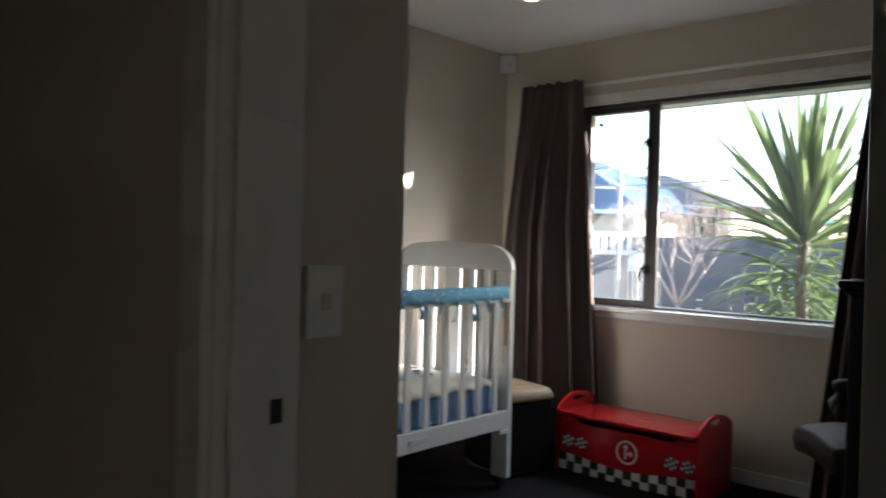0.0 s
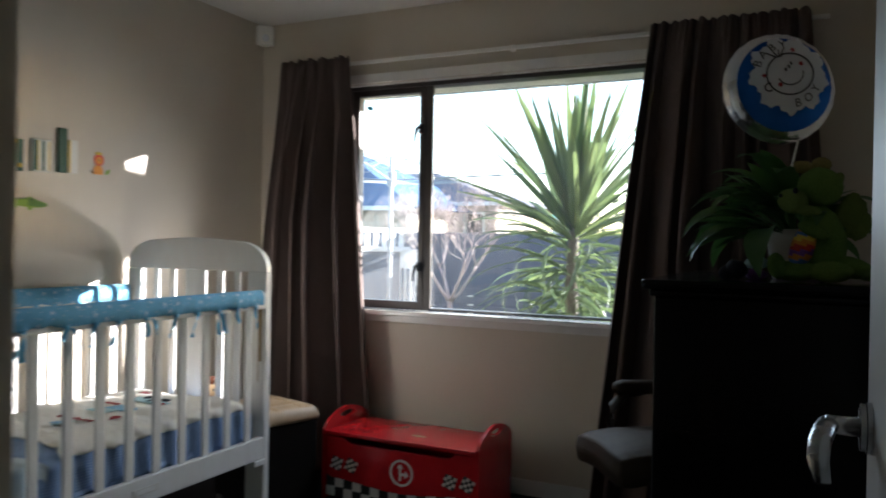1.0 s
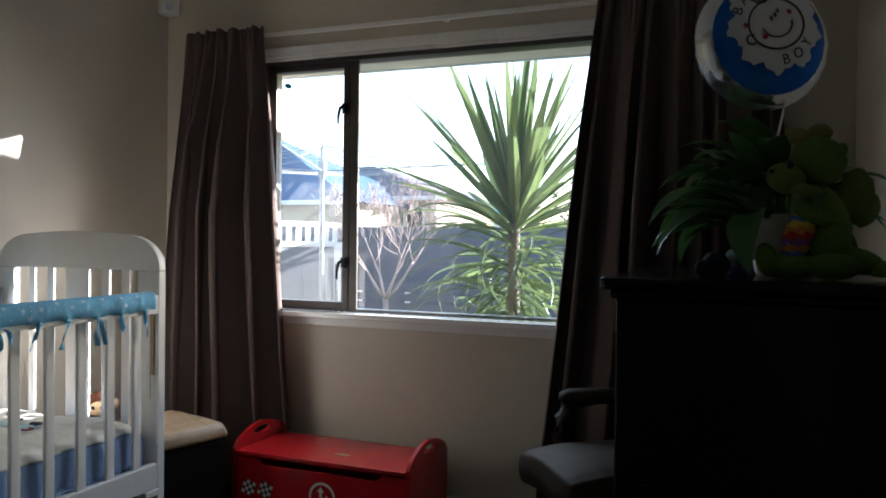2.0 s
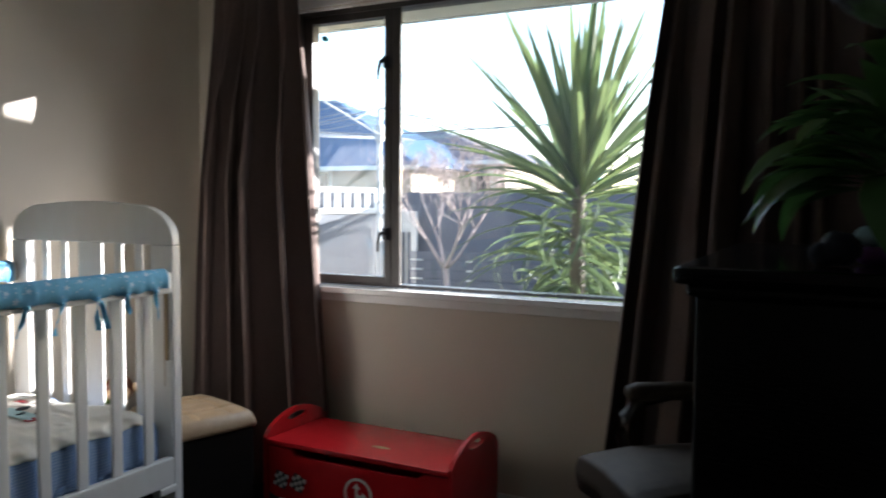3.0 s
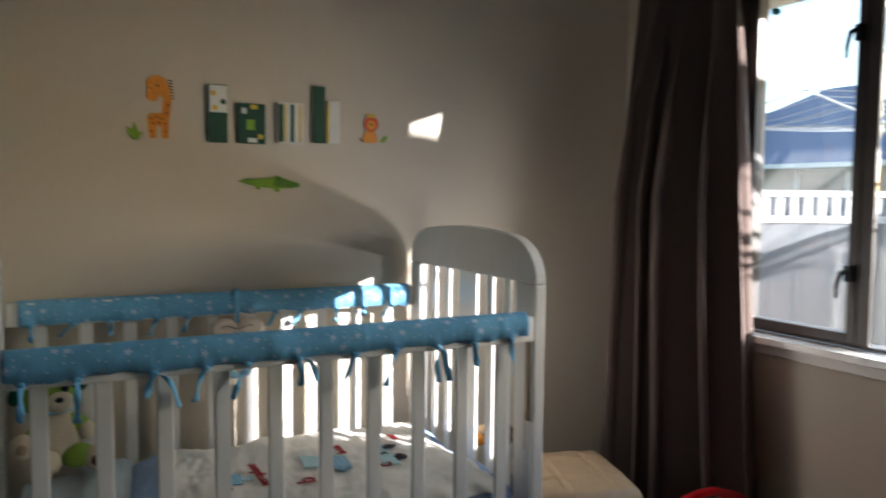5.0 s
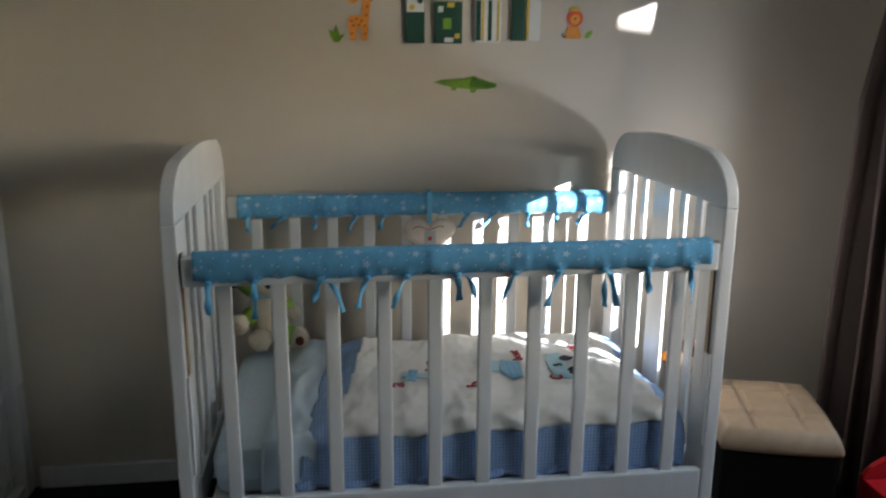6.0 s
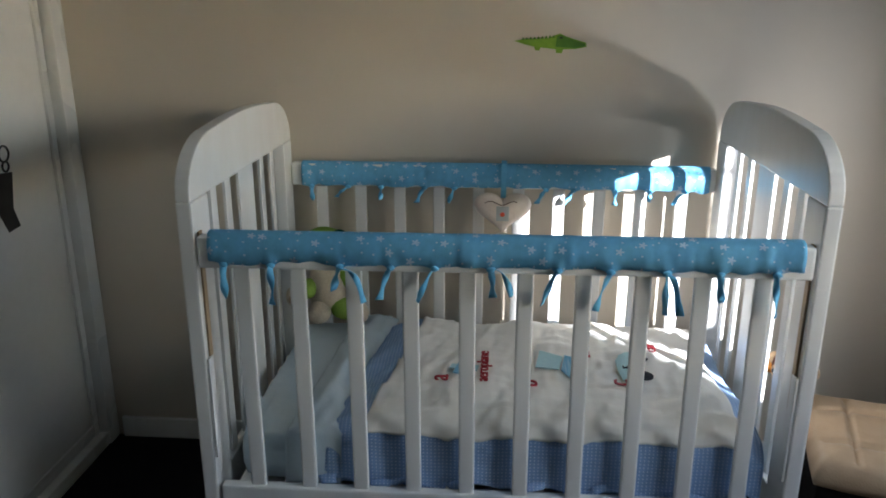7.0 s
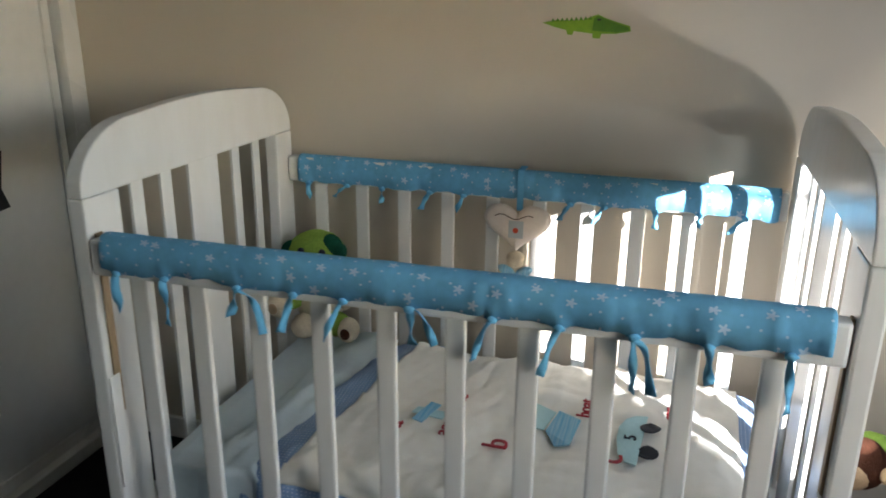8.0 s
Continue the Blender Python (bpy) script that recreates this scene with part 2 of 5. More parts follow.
LEATHER = mat("grey_brown_leather", (0.045, 0.034, 0.023), 0.62, (0.030, 0.022, 0.016), 26, 0.5, 0.35, 180, spec=0.2)
DARKWOOD = mat("dark_bentwood", (0.02, 0.013, 0.01), 0.3, (0.012, 0.008, 0.006), 30)
FOIL = mat("silver_foil", (0.80, 0.80, 0.82), 0.16, (0.70, 0.71, 0.74), 30, metal=0.9, bump=0.2, bump_scale=60)
FOILBLUE = mat("blue_foil", (0.01, 0.16, 0.62), 0.16, (0.008, 0.10, 0.45), 14, metal=0.55, bump=0.15, bump_scale=40)
FOILWHITE = mat("white_foil", (0.74, 0.76, 0.80), 0.3, (0.66, 0.68, 0.74), 14, metal=0.1)
POT = mat("cream_glazed_pot", (0.58, 0.53, 0.45), 0.35, (0.50, 0.45, 0.38), 24)
SOIL = mat("potting_soil", (0.03, 0.02, 0.014), 1.0, (0.015, 0.01, 0.008), 120, bump=0.8, bump_scale=200)
LEAF = leafy("house_plant_leaf", (0.09, 0.20, 0.045), (0.035, 0.10, 0.022), 0.3)
GREENF = mat("green_plush", (0.16, 0.27, 0.06), 0.95, (0.11, 0.20, 0.042), 160, 0.6, 0.9, 380, spec=0.1)
OLIVEF = mat("olive_plush", (0.19, 0.26, 0.07), 0.95, (0.14, 0.20, 0.05), 160, 0.6, 0.9, 380, spec=0.1)
LIMEF = mat("lime_plush", (0.30, 0.46, 0.08), 0.95, (0.22, 0.36, 0.06), 160, 0.6, 0.9, 380, spec=0.1)
CREAMF = mat("cream_plush", (0.68, 0.60, 0.46), 0.95, (0.58, 0.50, 0.38), 160, 0.6, 0.8, 380, spec=0.1)
DKGREENF = mat("dark_green_plush", (0.015, 0.10, 0.06), 0.95, (0.01, 0.07, 0.04), 160, 0.6, 0.8, 380, spec=0.1)
BROWNF = mat("brown_plush", (0.09, 0.035, 0.02), 0.95, (0.06, 0.022, 0.012), 160, 0.6, 0.9, 380, spec=0.1)
YELLOWF = mat("yellow_plush", (0.62, 0.46, 0.10), 0.95, (0.5, 0.36, 0.07), 160, bump=0.9, bump_scale=300)
GREENCARD = mat("dark_green_card", (0.012, 0.075, 0.042), 0.6, (0.008, 0.055, 0.03), 40)
YELLOWCARD = mat("yellow_card", (0.72, 0.50, 0.05), 0.6, (0.62, 0.42, 0.04), 40)
WHITECARD = mat("white_card", (0.76, 0.75, 0.70), 0.6, (0.70, 0.69, 0.64), 40)
ORANGECARD = mat("orange_sticker", (0.80, 0.34, 0.04), 0.6, (0.66, 0.24, 0.03), 90)
LIMECARD = mat("lime_sticker", (0.23, 0.40, 0.025), 0.6, (0.17, 0.32, 0.02), 60)
REDCARD = mat("red_sticker", (0.70, 0.09, 0.03), 0.6, (0.6, 0.07, 0.02), 60)
STRIPES = [mat("belly_" + k, c, 0.9, tuple(q * 0.8 for q in c), 200) for k, c in (("red", (0.55, 0.04, 0.03)), ("orange", (0.70, 0.25, 0.03)), ("yellow", (0.75, 0.55, 0.06)), ("blue", (0.10, 0.22, 0.55)), ("purple", (0.22, 0.08, 0.32)))]
PALM = leafy("palm_leaf", (0.17, 0.215, 0.085), (0.05, 0.09, 0.04), 0.42)
BARK = mat("grey_bark", (0.17, 0.14, 0.11), 0.9, (0.09, 0.075, 0.06), 30, 0.6, 0.9, 60, stretch=(1, 1, 3))
TWIG = mat("bare_twig", (0.46, 0.37, 0.34), 0.85, (0.32, 0.25, 0.24), 40, 0.6, 0.5, 90)
FENCE = mat("stained_fence", (0.095, 0.108, 0.145), 0.8, (0.075, 0.086, 0.118), 14, 0.6, 0.1, 20, stretch=(6, 6, 0.5))
WHITEOUT = mat("weathered_white_paint", (0.66, 0.66, 0.64), 0.6, (0.54, 0.54, 0.52), 8, 0.5, 0.2, 40)
GREYOUT = mat("weathered_grey_boards", (0.17, 0.18, 0.20), 0.8, (0.12, 0.13, 0.15), 10, 0.6, 0.2, 30, stretch=(1, 1, 8))
ROOFBLUE = mat("blue_grey_roof", (0.055, 0.112, 0.205), 0.8, (0.046, 0.094, 0.175), 3, 0.5, 0.2, 8, spec=0.2)
ROOFGREY = mat("grey_roof", (0.16, 0.15, 0.175), 0.8, (0.12, 0.115, 0.135), 3, 0.5, 0.2, 8, spec=0.25)
ROOFTEAL = mat("teal_roof", (0.10, 0.40, 0.36), 0.5, (0.08, 0.33, 0.30), 2)
BRICKC = mat("tan_cladding", (0.40, 0.365, 0.31), 0.85, (0.35, 0.26, 0.18), 6)
PALEC = mat("pale_cladding", (0.66, 0.64, 0.60), 0.8, (0.58, 0.56, 0.52), 6)
DARKGL = mat("far_window_glass", (0.03, 0.04, 0.05), 0.1, (0.02, 0.03, 0.04), 4)
GRASS = mat("lawn", (0.09, 0.12, 0.04), 0.95, (0.05, 0.07, 0.025), 30, 0.6, 0.8, 60)
SOFFIT = mat("soffit_paint", (0.70, 0.66, 0.58), 0.6, (0.64, 0.60, 0.53), 10)
GALV = mat("galvanised_steel", (0.24, 0.26, 0.29), 0.5, (0.30, 0.32, 0.34), 40, metal=0.7)
HEDGE = leafy("far_foliage", (0.06, 0.08, 0.03), (0.03, 0.04, 0.02), 0.2)


def glass(name, dust):
    """Clear glass with a film of dust that the sun catches."""
    m = bpy.data.materials.new(name)
    m.use_nodes = True
    n, l = m.node_tree.nodes, m.node_tree.links
    tr, gs, mx, fr = n.new("ShaderNodeBsdfTransparent"), n.new("ShaderNodeBsdfGlossy"), n.new("ShaderNodeMixShader"), n.new("ShaderNodeFresnel")
    du, dm = n.new("ShaderNodeBsdfTranslucent"), n.new("ShaderNodeMixShader")
    tr.inputs["Color"].default_value = (0.94, 0.96, 0.96, 1)
    gs.inputs["Roughness"].default_value = 0.02
    fr.inputs["IOR"].default_value = 1.45
    du.inputs["Color"].default_value = (0.84, 0.87, 0.9, 1)
    dm.inputs[0].default_value = dust
    l.new(fr.outputs[0], mx.inputs[0])
    l.new(tr.outputs[0], mx.inputs[1])
    l.new(gs.outputs[0], mx.inputs[2])
    l.new(mx.outputs[0], dm.inputs[1])
    l.new(du.outputs[0], dm.inputs[2])
    l.new(dm.outputs[0], n["Material Output"].inputs["Surface"])
    return m


GLASS = glass("window_glass", 0.003)
DUSTY = glass("dusty_window_glass", 0.022)
LAMPGLOW = bpy.data.materials.new("downlight_glow")
LAMPGLOW.use_nodes = True
LAMPGLOW.node_tree.nodes["Principled BSDF"].inputs["Emission Color"].default_value = (1.0, 0.72, 0.38, 1)
LAMPGLOW.node_tree.nodes["Principled BSDF"].inputs["Emission Strength"].default_value = 0.5

# ---- the large structure ----
WX, WY, EX, CEILZ = -2.885, 4.08, 0.235, 2.43          # west wall, window wall, east wall, ceiling
WIN = (-2.335, -0.46, 0.857, 2.05)                     # the window's opening
DX0, DX1, DY0, DY1, DH = -0.66, 0.150, 0.62, 0.755, 2.03  # the doorway

solid("floor", boxes((-3.1, 1.6, -1.9, 4.3, -0.12, 0.0)), CARPET, "dark charcoal cut-pile carpet floor", "floor", "structure")
solid("ceiling", boxes((-3.1, 1.6, -1.9, 4.3, CEILZ, CEILZ + 0.12)), CEIL, "off-white painted plasterboard ceiling", "ceiling", "structure")
solid("wall_west", boxes((WX - 0.12, WX, -1.9, WY, 0, CEILZ)), WALL, "warm beige painted wall behind the cot", "wall", "structure")
solid("wall_north", boxes((WX - 0.12, WIN[0], WY, 4.22, 0, CEILZ), (WIN[1], EX + 0.12, WY, 4.22, 0, CEILZ), (WIN[0], WIN[1], WY, 4.22, 0, WIN[2] - 0.03), (WIN[0], WIN[1], WY, 4.22, WIN[3], CEILZ)), WALL, "warm beige painted wall with the window", "wall", "structure")
solid("wall_east", boxes((EX, EX + 0.12, DY1, WY, 0, CEILZ)), WALL, "warm beige painted wall beside the dresser", "wall", "structure")
solid("wall_south", boxes((DX1 + 0.03, 1.48, DY0, DY1, 0, CEILZ), (-2.885, DX0 - 0.03, DY0, DY1, 0, CEILZ), (DX0 - 0.03, DX1 + 0.03, DY0, DY1, DH + 0.03, CEILZ)), WALL, "beige wall with the doorway to the hall", "wall", "structure")
solid("wall_nib", boxes((-1.20, -0.725, DY1, 1.03, 0, CEILZ)), WALL, "short beige return wall carrying the light switch", "wall", "structure")
solid("wall_hall_south", boxes((-2.885, 1.48, -1.72, -1.6, 0, CEILZ)), WALL, "plain beige hall wall", "wall", "structure")
# unseen end wall; its slot is added to let sky light into the hall
solid("wall_hall_east", boxes((1.36, 1.48, -1.25, DY0, 0, CEILZ), (1.36, 1.48, -1.6, -1.35, 0, CEILZ), (1.36, 1.48, -1.35, -1.25, 2.0, CEILZ)), WALL, "plain beige unseen hall end wall with a slot added for daylight", "wall", "structure")
for nm, d in (("west", (WX, WX + 0.014, 1.17, WY, 0, 0.075)), ("north", (WX + 0.014, EX, WY - 0.014, WY, 0, 0.075)), ("east", (EX - 0.014, EX, DY1 + 0.02, WY - 0.014, 0, 0.075)), ("nib", (-0.725, -0.712, DY1 + 0.02, 1.03, 0, 0.075))):
    solid("baseboard_" + nm, boxes(d, bevel=0.004), TRIM, "low white gloss skirting board", "baseboard", "structure")

# wardrobe front: wall ends, sliding doors in a white frame
solid("wall_closet", boxes((-1.32, -1.20, DY1, 1.13, 0, CEILZ), (WX, -1.32, 1.02, 1.13, 2.12, CEILZ)), WALL, "beige wall round the built-in wardrobe", "wall", "structure")
ward = thing("closet_door", (-2.1, 1.09, 0), "flat off-white sliding wardrobe doors, closed, in a white frame", "wardrobe door", kind="structure")
part("door_frame", boxes((WX, WX + 0.065, 1.04, 1.15, 0, 2.12), (-1.385, -1.32, 1.04, 1.15, 0, 2.12), (WX, -1.32, 1.04, 1.15, 2.055, 2.12), bevel=0.004), TRIM, ward)
part("bottom_track", boxes((WX + 0.065, -1.385, 1.05, 1.145, 0, 0.045), bevel=0.004), TRIM, ward)
for x0, x1, y in ((-2.812, -2.10, 1.085), (-2.12, -1.39, 1.055)):
    dp = part("door_panel", boxes((x0, x1, y, y + 0.022, 0.046, 2.05), bevel=0.003), PLASTIC, ward)
    part("edge_strip", boxes((x0, x0 + 0.026, y + 0.0225, y + 0.034, 0.046, 2.05), (x1 - 0.026, x1, y + 0.0225, y + 0.034, 0.046, 2.05), (x0 + 0.026, x1 - 0.026, y + 0.0225, y + 0.03, 0.046, 0.085), bevel=0.003), TRIM, dp)

# doorway frame with strike plate
dfr = thing("door_frame_1", (-0.265, 0.69, 0), "white painted timber door frame with casing", "door frame", kind="structure")
part("jamb", boxes((DX0 - 0.03, DX0, DY0 - 0.004, DY1 + 0.004, 0, DH + 0.03), bevel=0.003), TRIM, dfr)
part("jamb", boxes((DX1, DX1 + 0.03, DY0 - 0.004, DY1 + 0.004, 0, DH + 0.03), bevel=0.003), TRIM, dfr)
part("head", boxes((DX0, DX1, DY0 - 0.004, DY1 + 0.004, DH, DH + 0.03), bevel=0.003), TRIM, dfr)
part("door_stop", boxes((DX0, DX0 + 0.011, DY0 + 0.02, DY0 + 0.075, 0, DH), bevel=0.002), TRIM, dfr)
part("casing", boxes((DX0 - 0.07, DX0 - 0.006, DY0 - 0.018, DY0 - 0.001, 0, DH + 0.07), (DX0 - 0.006, DX1 + 0.006, DY0 - 0.018, DY0 - 0.001, DH + 0.006, DH + 0.07), (DX1 + 0.006, DX1 + 0.07, DY0 - 0.018, DY0 - 0.001, 0, DH + 0.07), bevel=0.005), TRIM, dfr)
sp = part("strike_plate", boxes((DX0 + 0.0005, DX0 + 0.003, 0.70, 0.746, 0.928, 0.993), bevel=0.001), TRIM, dfr, "white painted strike plate")
part("latch_hole", boxes((DX0 + 0.0032, DX0 + 0.0042, 0.707, 0.728, 0.943, 0.978)), BLACKP, sp)

# the open bedroom door
door = thing("door_1", (0.075, 0.98, 0), "white flush door standing open against the dresser side", "door", kind="structure")
part("leaf", boxes((0.062, 0.097, 0.585, 1.395, 0.012, 2.02), bevel=0.003), DOORP, door)
bm = bmesh.new()
for x, r in ((0.0615, 0.029), (0.055, 0.027)):
    tube(bm, [(x, 1.335, 0.885), (x - 0.0055, 1.335, 0.885)], r, 24)
ros = part("rosette", bm, CHROME, door, smooth=False)
bm = tube(bmesh.new(), [(0.052, 1.335, 0.885), (0.026, 1.335, 0.885), (0.016, 1.33, 0.885)], [0.011, 0.011, 0.012], 14)
tube(bm, [(0.018, 1.34, 0.886), (0.012, 1.30, 0.886), (0.006, 1.26, 0.880), (0.004, 1.235, 0.866), (0.008, 1.222, 0.846)], [0.012, 0.013, 0.012, 0.011, 0.009], 12, 0.75)
part("lever_handle", bm, CHROME, ros, "curved satin lever handle", True)

for ob in door.children:
    if ob.name.startswith("rosette"):
        ob.location.z += 0.118
door.matrix_basis = Matrix.Translation((0.085, 0.775, 0)) @ pose(0, 0, 0, 0, 0, 1.7) @ Matrix.Translation((-0.062, -0.585, 0)) @ door.matrix_basis

# light switch
sw = thing("light_switch", (-0.725, 0.849, 1.108), "white plastic wall light switch with a small rocker", "light switch")
part("plate", boxes((-0.7245, -0.713, 0.812, 0.885, 1.05, 1.166), bevel=0.003), PLASTIC, sw)
part("rocker", boxes((-0.7128, -0.708, 0.840, 0.858, 1.095, 1.121), bevel=0.0015), mat("grey_rocker", (0.62, 0.60, 0.56), 0.4), sw)

# window
win = thing("window_1", (-1.36, 4.12, 0.83), "wide bronze aluminium window with an opening sash", "window", kind="structure")
x0, x1, z0, z1 = WIN
part("window_frame", boxes((x0, x0 + 0.04, 4.10, 4.19, z0, z1), (x1 - 0.04, x1, 4.10, 4.19, z0, z1), (x0 + 0.04, x1 - 0.04, 4.13, 4.19, z0, z0 + 0.012), (x0 + 0.04, x1 - 0.04, 4.10, 4.19, z1 - 0.028, z1), bevel=0.003), ALU, win)
part("mullion", boxes((-1.852, -1.810, 4.112, 4.128, z0 + 0.012, z1 - 0.028), bevel=0.003), ALU, win)
sash = part("sash_frame", boxes((-2.295, -2.253, 4.11, 4.16, 0.869, 2.022), (-1.886, -1.853, 4.11, 4.16, 0.869, 2.022), (-2.253, -1.886, 4.11, 4.16, 0.869, 0.900), (-2.253, -1.886, 4.11, 4.16, 1.992, 2.022), bevel=0.003), ALU, win)
p1 = part("pane", boxes((-2.253, -1.886, 4.135, 4.139, 0.900, 1.992)), DUSTY, win)
p2 = part("pane", boxes((-1.810, x1 - 0.04, 4.122, 4.126, z0 + 0.012, z1 - 0.028)), GLASS, win)
for p in (p1, p2):
    p.visible_shadow = False
for z in (1.085, 1.80):
    lt = part("latch", boxes((-1.882, -1.862, 4.085, 4.11, z - 0.025, z + 0.025), bevel=0.004), BLACKP, win)
    part("latch_handle", tube(bmesh.new(), [(-1.874, 4.088, z + 0.01), (-1.883, 4.072, z), (-1.890, 4.068, z - 0.04), (-1.892, 4.07, z - 0.075)], [0.008, 0.008, 0.007, 0.005], 8), BLACKP, lt, smooth=True)
part("window_sill", boxes((x0, x1, 4.03, 4.1295, z0 - 0.028, z0 - 0.003), bevel=0.004), SILL, win, "white gloss timber sill")
part("casing", boxes((x0 - 0.05, x1 + 0.05, 4.062, 4.079, z0 - 0.065, z0 - 0.028), (x0 - 0.05, x1 + 0.05, 4.062, 4.079, z1 + 0.002, z1 + 0.05), (x0 - 0.05, x0 - 0.002, 4.062, 4.079, z0 - 0.028, z1 + 0.002), (x1 + 0.002, x1 + 0.05, 4.062, 4.079, z0 - 0.028, z1 + 0.002), bevel=0.003), TRIM, win)
part("reveal", boxes((x0, x1, 4.08, 4.10, z1 - 0.008, z1 - 0.001)), TRIM, win)
part("suction_cup", blob(bmesh.new(), (-2.20, 4.128, 1.93), (0.02, 0.006, 0.012), (0, 20, 0), seg=10), mat("teal_plastic", (0.05, 0.45, 0.50), 0.3), win, "small teal suction cup on the glass")

# ceiling and corner fittings
lamp = thing("downlight", (-2.063, 3.205, CEILZ), "small round recessed downlight, switched on, warm", "ceiling light")
bm = bmesh.new()
ring = [bm.verts.new(p) for p in disc_pts((-2.063, 3.205, CEILZ - 0.008), 0.052, 28, "z")]
rin = [bm.verts.new(p) for p in disc_pts((-2.063, 3.205, CEILZ - 0.004), 0.036, 28, "z")]
rup = [bm.verts.new(p) for p in disc_pts((-2.063, 3.205, CEILZ - 0.0005), 0.056, 28, "z")]
for k in range(28):
    j = (k + 1) % 28
    bm.faces.new((ring[k], ring[j], rin[j], rin[k]))
    bm.faces.new((rup[k], rup[j], ring[j], ring[k]))
part("rim", bm, PLASTIC, lamp, smooth=True)
part("lens", prism(disc_pts((-2.063, 3.205, CEILZ - 0.0045), 0.036, 28, "z"), (0, 0, 0.003)), LAMPGLOW, lamp, "warm glowing lens")
det = thing("alarm_sensor", (-2.83, 4.04, 2.33), "small white plastic alarm sensor in the ceiling corner", "sensor")
part("housing", prism([(-2.884, 4.005, 2.31), (-2.884, 4.079, 2.31), (-2.81, 4.079, 2.31), (-2.795, 4.045, 2.31), (-2.85, 3.99, 2.31)], (0, 0, 0.105), 0.006), PLASTIC, det)
part("sensor_lens", blob(bmesh.new(), (-2.826, 4.018, 2.345), (0.02, 0.02, 0.022), seg=10), FOILWHITE, det)

# ---- curtains ----
def curtain(name, top, bottom, folds, seed, label):
    """A pleated curtain: gathered along its top and spreading to the floor."""
    rnd = random.Random(seed)
    nu, nv = folds * 14, 40
    jit = [rnd.uniform(-0.42, 0.42) for _ in range(folds + 2)]
    amp = [rnd.uniform(0.45, 1.3) for _ in range(folds + 2)]
    bm = bmesh.new()
    rows = []
    for j in range(nv + 1):
        v = j / nv
        z = 2.172 + (0.02 - 2.172) * v
        s = v
        xa, xb = top[0] + (bottom[0] - top[0]) * s, top[1] + (bottom[1] - top[1]) * s
        row = []
        for i in range(nu + 1):
            u = i / nu
            k = u * folds
            a, fr = int(k), k - int(k)
            ph = k + (jit[a] * (1 - fr) + jit[a + 1] * fr)
            am = (amp[a] * (1 - fr) + amp[a + 1] * fr) * (0.020 + 0.056 * min(1, v * 2.5))
            wave = math.sin(2 * math.pi * ph)
            wave = (abs(wave) ** 0.8) * (1 if wave > 0 else -1)
            proud = 0.75 * am * (wave - 1) * min(1, 3 * min(u, 1 - u)) * min(1, v * 4)
            tight = 0.009 * math.sin(7 * math.pi * k + seed) * max(0, 1 - v * 12)
            fine = 0.006 * math.sin(4 * math.pi * ph + 3 * v + a) * min(1, v * 3)
            y = 3.966 + am * wave * 0.92 + proud + tight + fine + 0.014 * noise.noise(Vector((u * 3 + seed, v * 3, 0)))
            x = xa + (xb - xa) * u + 0.022 * math.sin(4 * math.pi * ph) * min(1, v * 3) + 0.016 * noise.noise(Vector((u * 4, v * 2.4, seed)))
            zz = z + (0.012 * abs(math.sin(2 * math.pi * k)) if j == 0 else 0)
            row.append(bm.verts.new((x, y, zz)))
        rows.append(row)
    for a, b in zip(rows, rows[1:]):
        for i in range(nu):
            bm.faces.new((a[i], a[i + 1], b[i + 1], b[i]))
    e = thing(name, ((bottom[0] + bottom[1]) / 2, 3.985, 0.02), label, "curtain", "curtains at the window")
    drop = part("drape", bm, CURTAIN, e, smooth=True)
    sol = drop.modifiers.new("cloth", "SOLIDIFY")
    sol.thickness = 0.004
    return e


curtain("curtain", (-2.660, -2.232), (-2.810, -2.055), 6, 3, "full-length dark brown pleated curtain, drawn open")
curtain("curtain", (-0.675, -0.05), (-0.895, 0.06), 8, 8, "full-length dark brown pleated curtain, drawn open behind the dresser")
rail = thing("curtain_rail", (-1.36, 4.05, 2.19), "slim white curtain track above the window", "curtain track")
part("track", boxes((-2.70, 0.02, 4.035, 4.055, 2.150, 2.168), bevel=0.003), PLASTIC, rail)
for x in (-2.6, -1.36, -0.1):
    part("bracket", boxes((x - 0.012, x + 0.012, 4.055, 4.0795, 2.147, 2.177), bevel=0.003), PLASTIC, rail)

# ---- cot ----
FX, BX, Y0, Y1 = -2.068, -2.828, 1.835, 3.090
cot = thing("cot", (-2.45, 2.45, 0), "white painted wooden cot with slatted sides and rounded ends", "cot")


